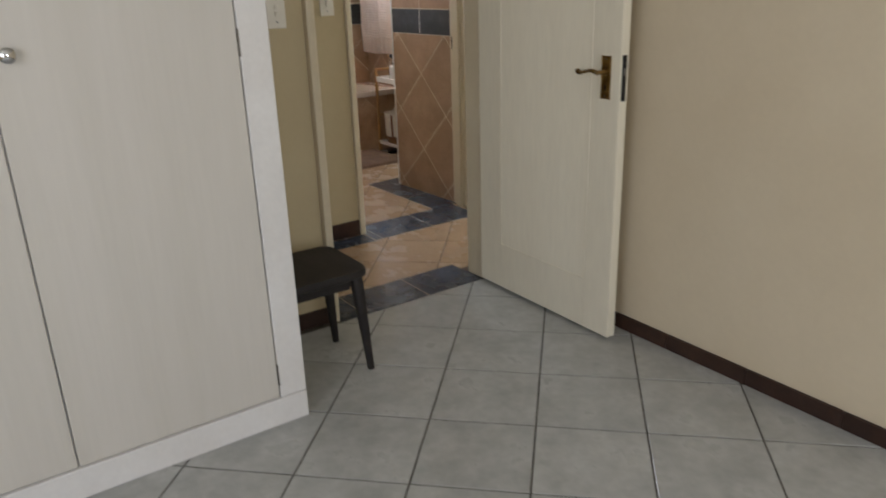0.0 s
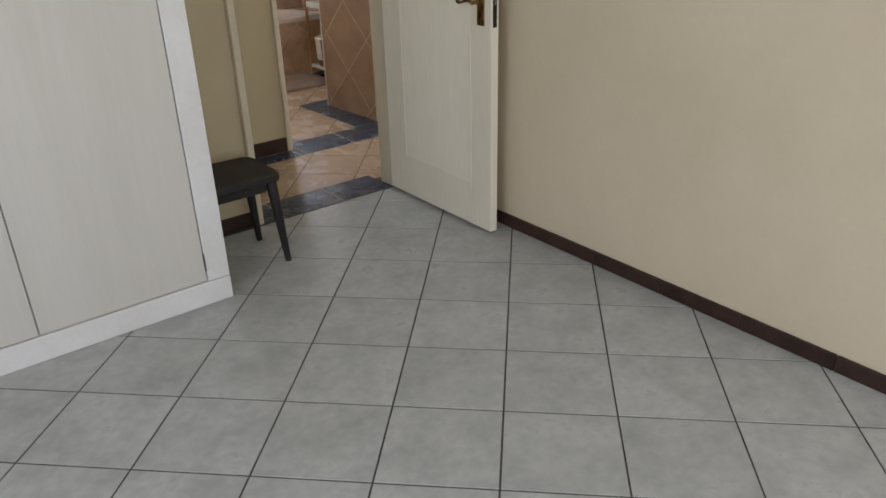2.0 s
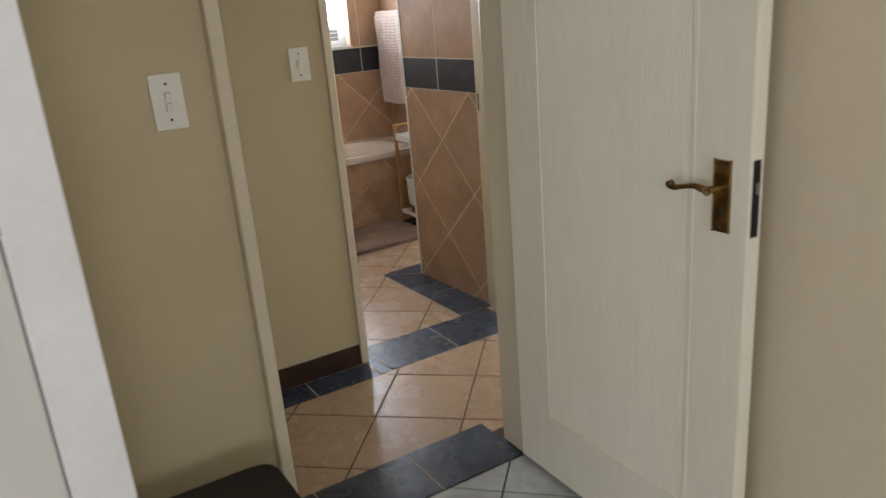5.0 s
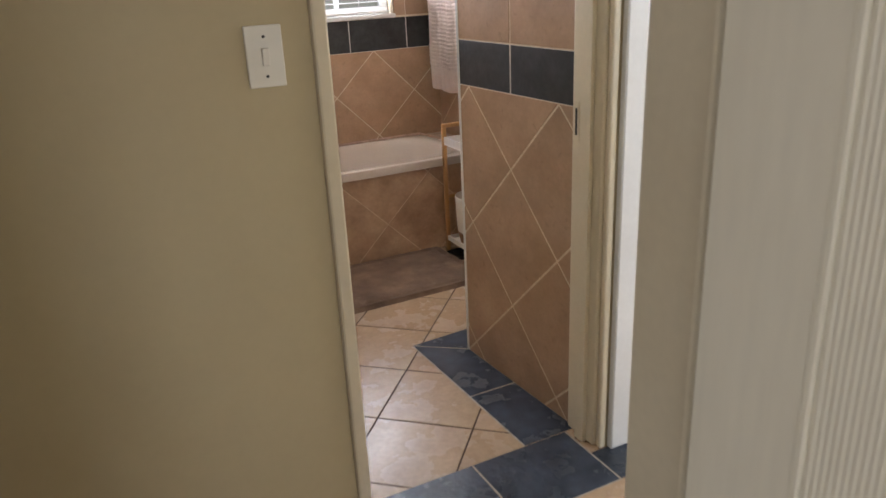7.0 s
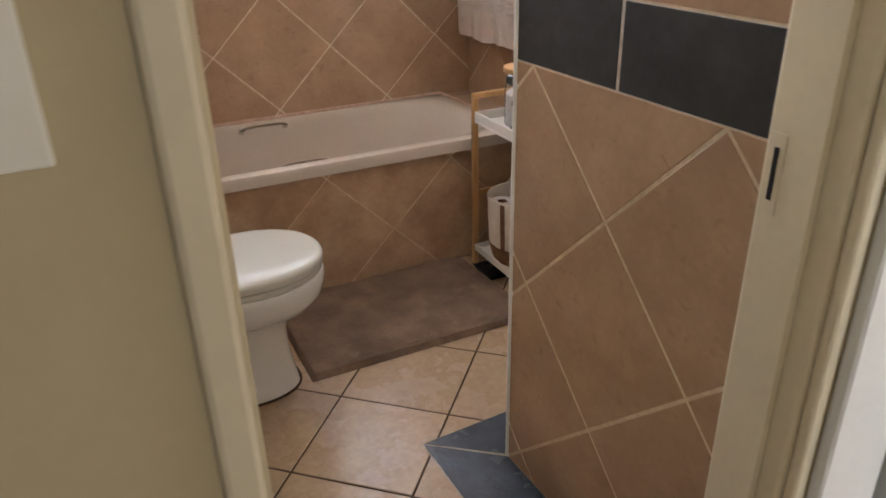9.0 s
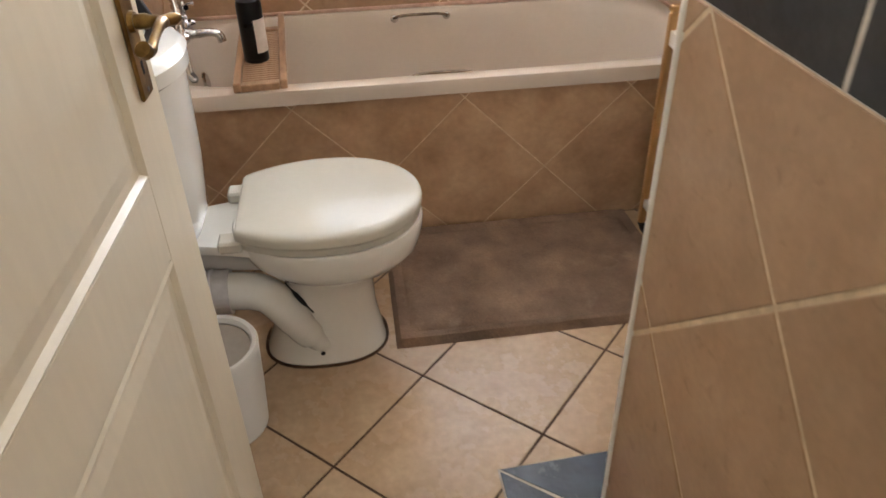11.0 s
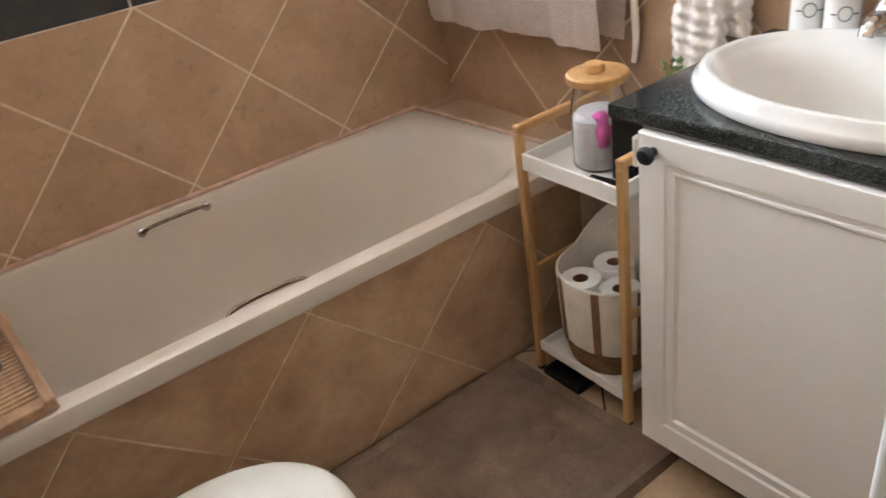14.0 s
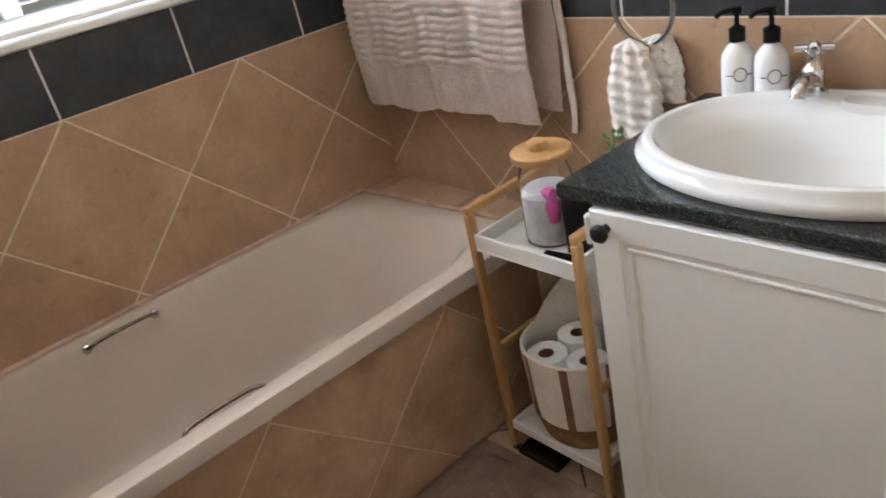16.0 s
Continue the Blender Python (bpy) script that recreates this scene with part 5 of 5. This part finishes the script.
def basket():
    b = empty("storage_basket", 4.222, 6.468, 0.0805, label="woven basket with white upper half holding toilet rolls", category="basket")
    R = lambda z, r: oval(0, 0, z, r * 1.1, r * 1.08, 2.2, 48)
    low = []
    for k in range(14):
        z = 0.001 + k * 0.0055
        low.append(R(z, 0.094 + 0.016 * (k / 13) + 0.0022 * (k % 2)))
    part("woven_base", loft(low, True, False), SEAGRASS, b, "woven seagrass base", True)
    up = []
    for k in range(15):
        z = 0.0737 + k * 0.0127
        up.append(R(z, 0.1115 + 0.006 * (k / 14) + 0.0012 * (k % 2)))
    up += [R(0.255, 0.1145), R(0.252, 0.112), R(0.13, 0.108), R(0.074, 0.105)]
    def tilt(ring):
        return [Vector((p.x, p.y, p.z + (0.075 * max(0, p.x / 0.12) * (p.z - 0.0737) / 0.12 if p.z > 0.0737 else 0))) for p in ring]
    part("white_band", loft([tilt(r) for r in up], False, False), FABRIC, b, "white cotton rope upper half", True)
    for a in (158, 205, 250):
        c, s = math.cos(radians(a)), math.sin(radians(a))
        part("strap", loft([[Vector((r * c - s * w, r * s + c * w, z)) for r, w in ((k, -0.009), (k, 0.009), (k + 0.0022, 0.009), (k + 0.0022, -0.009))] for z, k in ((0.068, 0.1235), (0.1, 0.1262), (0.16, 0.1287), (0.25, 0.132))]), STRAP, b, "brown strap")


basket()


def toilet_roll(x, y, z):
    r = empty("toilet_roll", x, y, z, label="white toilet roll standing in the woven basket", category="toilet roll")
    r["group"] = "toilet rolls in the basket"
    part("paper", loft([oval(0, 0, zz, rr, rr, 2, 36) for rr, zz in ((0.019, 0.0), (0.048, 0.0), (0.050, 0.003), (0.050, 0.097), (0.048, 0.1), (0.019, 0.1), (0.0185, 0.098), (0.0185, 0.01))], False, False), PAPER, r, "", True)
    part("core", loft([oval(0, 0, zz, 0.0183, 0.0183, 2, 24) for zz in (0.001, 0.0985)], True, False), STRAP, r, "brown card core", True)


toilet_roll(4.165, 6.518, 0.198)
toilet_roll(4.195, 6.42, 0.197)
toilet_roll(4.268, 6.506, 0.199)
tagged(part("basket_filling", loft([oval(4.222, 6.468, z, 0.1, 0.098, 2.2, 30) for z in (0.086, 0.195)]), PAPER), "lower layer of toilet paper in the basket", "toilet roll")


# ---- tiles ----
S45 = 45
# bedroom floor
tile_field(floor, GREYTILE, (0, 0, -0.004), (1, 0, 0), (0, 1, 0), (BX0, BY0, BX1 - 0.001, 3.868), (0.3415, 0.3518), 45.5, (2.155, 2.533), 0.0062)
# passage and bathroom floor
LAT, WET_TURN, WET_SIZE = (3.357, 6.066), 47.9, (0.3275, 0.3315)
tile_field(wet_floor, SANDTILE, (0, 0, -0.004), (1, 0, 0), (0, 1, 0), (PX0, 4.05, 4.6, 4.84), WET_SIZE, WET_TURN, LAT, 0.006)
tile_field(wet_floor, SANDTILE, (0, 0, -0.004), (1, 0, 0), (0, 1, 0), (WX0, 4.841, WX1, 6.705), WET_SIZE, WET_TURN, LAT, 0.006)
tile_field(wet_floor, SANDTILE, (0, 0, -0.004), (1, 0, 0), (0, 1, 0), (4.601, 2.2, 6.5, 5.02), WET_SIZE, WET_TURN, LAT, 0.006)
tile_field(wet_floor, SANDTILE, (0, 0, -0.004), (1, 0, 0), (0, 1, 0), (3.88, 4.841, 4.6, 5.02), WET_SIZE, WET_TURN, LAT, 0.006)
tile_field(wet_floor, SANDTILE, (0, 0, -0.004), (1, 0, 0), (0, 1, 0), (3.99, 2.2, 4.6, 4.049), WET_SIZE, WET_TURN, LAT, 0.006)
# slate borders
xs = [2.266, 2.382, 2.722, 3.034]
row_of_slabs(wet_floor, SLATE, "slate_tile", [rect(a, 3.871, b, 4.119) for a, b in zip(xs, xs[1:])], -0.0026)
xs = [1.3, 1.62, 1.96, 2.3, 2.64, 2.92]
row_of_slabs(wet_floor, SLATE, "slate_tile", [rect(a, 4.681, b, PY1 - 0.013) for a, b in zip(xs, xs[1:])], -0.0026)
row_of_slabs(wet_floor, SLATE, "slate_tile", [rect(2.922, 4.69, 2.97, 4.97), rect(2.97, 4.69, 3.312, 4.97), rect(3.312, 4.69, 3.655, 4.97), rect(3.655, 4.69, 3.87, PY1 - 0.002)], -0.0026)
g = 0.003
face_x = lambda y: PART_X + (PART_Y - y) * math.tan(radians(PART_TURN))
row_of_slabs(wet_floor, SLATE, "slate_tile", [[(3.505, 4.970), (face_x(4.97) - g, 4.970), (face_x(5.307) - g, 5.307), (3.499, 5.307)],
                                            [(3.499, 5.313), (face_x(5.313) - g, 5.313), (face_x(5.616) - g, 5.616), (3.489, 5.757)],
                                            [(3.490, 5.762), (PART_X, 5.625), (3.80, 5.635), (3.80, 5.781)]], -0.0026)
# pale joints between the slates
row_of_slabs(wet_floor, SLATEGROUT, "slate_grout", [[(2.27, 3.874), (3.03, 3.874), (3.03, 4.116), (2.27, 4.116)], [(1.31, 4.686), (2.92, 4.686), (2.92, PY1 - 0.016), (1.31, PY1 - 0.016)], [(2.9215, 4.688), (3.66, 4.688), (3.66, 4.968), (2.9215, 4.968)],
                                                   [(3.499, 4.969), (face_x(4.969) - 0.001, 4.969), (PART_X - 0.001, 5.62), (3.79, 5.637), (3.79, 5.783), (3.484, 5.764)]], -0.0026, 0.003)



def tiled_wall(parent, base, u, length, band, rise, origin, joints, skip=(), low=0.0, top=1.9, thick=0.0024, gap=0.006, size=0.3455):
    """Diagonal tiles, a charcoal band and straight tiles above; u runs along the wall, and the tiles face u x z."""
    spans = [(0, length, low, top)]
    for a, b, c, d in skip:
        cut = []
        for p, q, e, f in spans:
            if a >= q or b <= p or c >= f or d <= e:
                cut.append((p, q, e, f))
                continue
            cut += [s for s in ((p, q, e, c), (p, q, d, f), (p, a, max(c, e), min(d, f)), (b, q, max(c, e), min(d, f))) if s[1] - s[0] > 0.005 and s[3] - s[2] > 0.005]
        spans = cut
    for p, q, e, f in spans:
        if e < band:
            tile_field(parent, WALLTILE, base, u, (0, 0, 1), (p, e, q, min(f, band - 0.002)), size, S45, origin, gap, thick)
        if f > band + 0.02 and e < band + rise - 0.02:
            tile_field(parent, BANDGROUT, base, u, (0, 0, 1), (p, max(e, band), q, min(f, band + rise)), (12.0, 12.0), 0, (-2.0, -2.0), 0.0, 0.0006, "band_grout")
            tile_field(parent, BANDTILE, base, u, (0, 0, 1), (p, max(e, band + 0.002), q, min(f, band + rise - 0.002)), (0.3555, 5.0), 0, (joints, -1.3), gap, thick, "band_tile")
        if f > band + rise:
            tile_field(parent, WALLTILE, base, u, (0, 0, 1), (p, max(e, band + rise + 0.002), q, f), (0.3555, 0.3555), 0, (joints, band + rise), gap, thick)


# north wall: faces -y, u along +x from the west corner
tiled_wall(bath_north, (WX0, WY1, 0), (1, 0, 0), WX1 - WX0, 0.984, 0.185, (3.601 - WX0, 0.985), 3.598 - WX0, size=0.3485, skip=[(WIN[0] - WX0, WIN[1] - WX0, WIN[2] - 0.02, WIN[3])], low=0.44)
# partition: faces -x, u along -y from its free end
tiled_wall(partition, (PART_X, PART_Y, 0), PARTITION.to_3x3() @ Vector((0, -1, 0)), PART_Y - WY0 - 0.002, 1.037, 0.152, (0.302, 0.791), 0.305, thick=0.0018, gap=0.0075)
# its end face: faces +y, u along -x
tile_field(partition, WALLTILE, PARTITION @ Vector((PART_T, 0, 0)), PARTITION.to_3x3() @ Vector((-1, 0, 0)), (0, 0, 1), (0, 0, PART_T - 0.01, 1.9), (0.3455, 0.3455), 0, (0, 0.1), 0.005)
# east wall: faces -x, u along -y from the north corner
tiled_wall(bath_east, (WX1, WY1, 0), (0, -1, 0), WY1 - 5.1, 0.976, 0.19, (WY1 - 6.973, 0.49), WY1 - 6.48)
# west wall: faces +x, u along +y
tiled_wall(bath_west, (WX0, WY0, 0), (0, 1, 0), WY1 - WY0, 0.976, 0.19, (1.38, 0.73), 0.2)
tile_field(bath_south, WALLTILE, (WX1, 5.1, 0), (-1, 0, 0), (0, 0, 1), (0, 0, WX1 - 3.70 - PART_T, 1.9), 0.3455, S45, (0.3, 0.3), 0.0055)
# unseen wall above the tiles, made white to bounce more window light
for name, b in (("wall_upper", (WX0 + 0.005, WY1 - 0.0024, 1.901, WIN[0], WY1 - 0.0001, H)), ("wall_upper", (WIN[1], WY1 - 0.0024, 1.901, WX1 - 0.005, WY1 - 0.0001, H)), ("wall_upper", (WIN[0] + 0.0002, WY1 - 0.0024, WIN[3], WIN[1] - 0.0002, WY1 - 0.0001, H)),
                ("wall_upper", (WX1 - 0.0024, 5.1, 1.901, WX1 - 0.0001, WY1 - 0.0025, H)), ("wall_upper", (WX0 + 0.0001, WY0, 1.901, WX0 + 0.0024, WY1 - 0.0025, H))):
    structure(name, box(*b), CEIL, "unseen upper wall, white for bounced light", "wall")
structure("wall_upper", shifted(box(-0.0024, WY0 - PART_Y, 1.901, -0.0001, 0, H), PARTITION), CEIL, "unseen upper wall, white for bounced light", "wall")
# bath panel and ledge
tile_field(apron, LITAPRONTILE, (WX0, 6.708, 0), (1, 0, 0), (0, 0, 1), (0.0, 0.002, 4.516 - WX0, 0.460), 0.3435, S45, (3.077 - WX0, 0.431), 0.004, 0.0018)
tile_field(struct_ledge, WALLTILE, (4.362, 6.704, 0.455), (1, 0, 0), (0, 1, 0), (0.001, 0.0, 0.153, 0.744), (0.3455, 0.3455), 0, (0.0, 0.0), 0.004, 0.004)
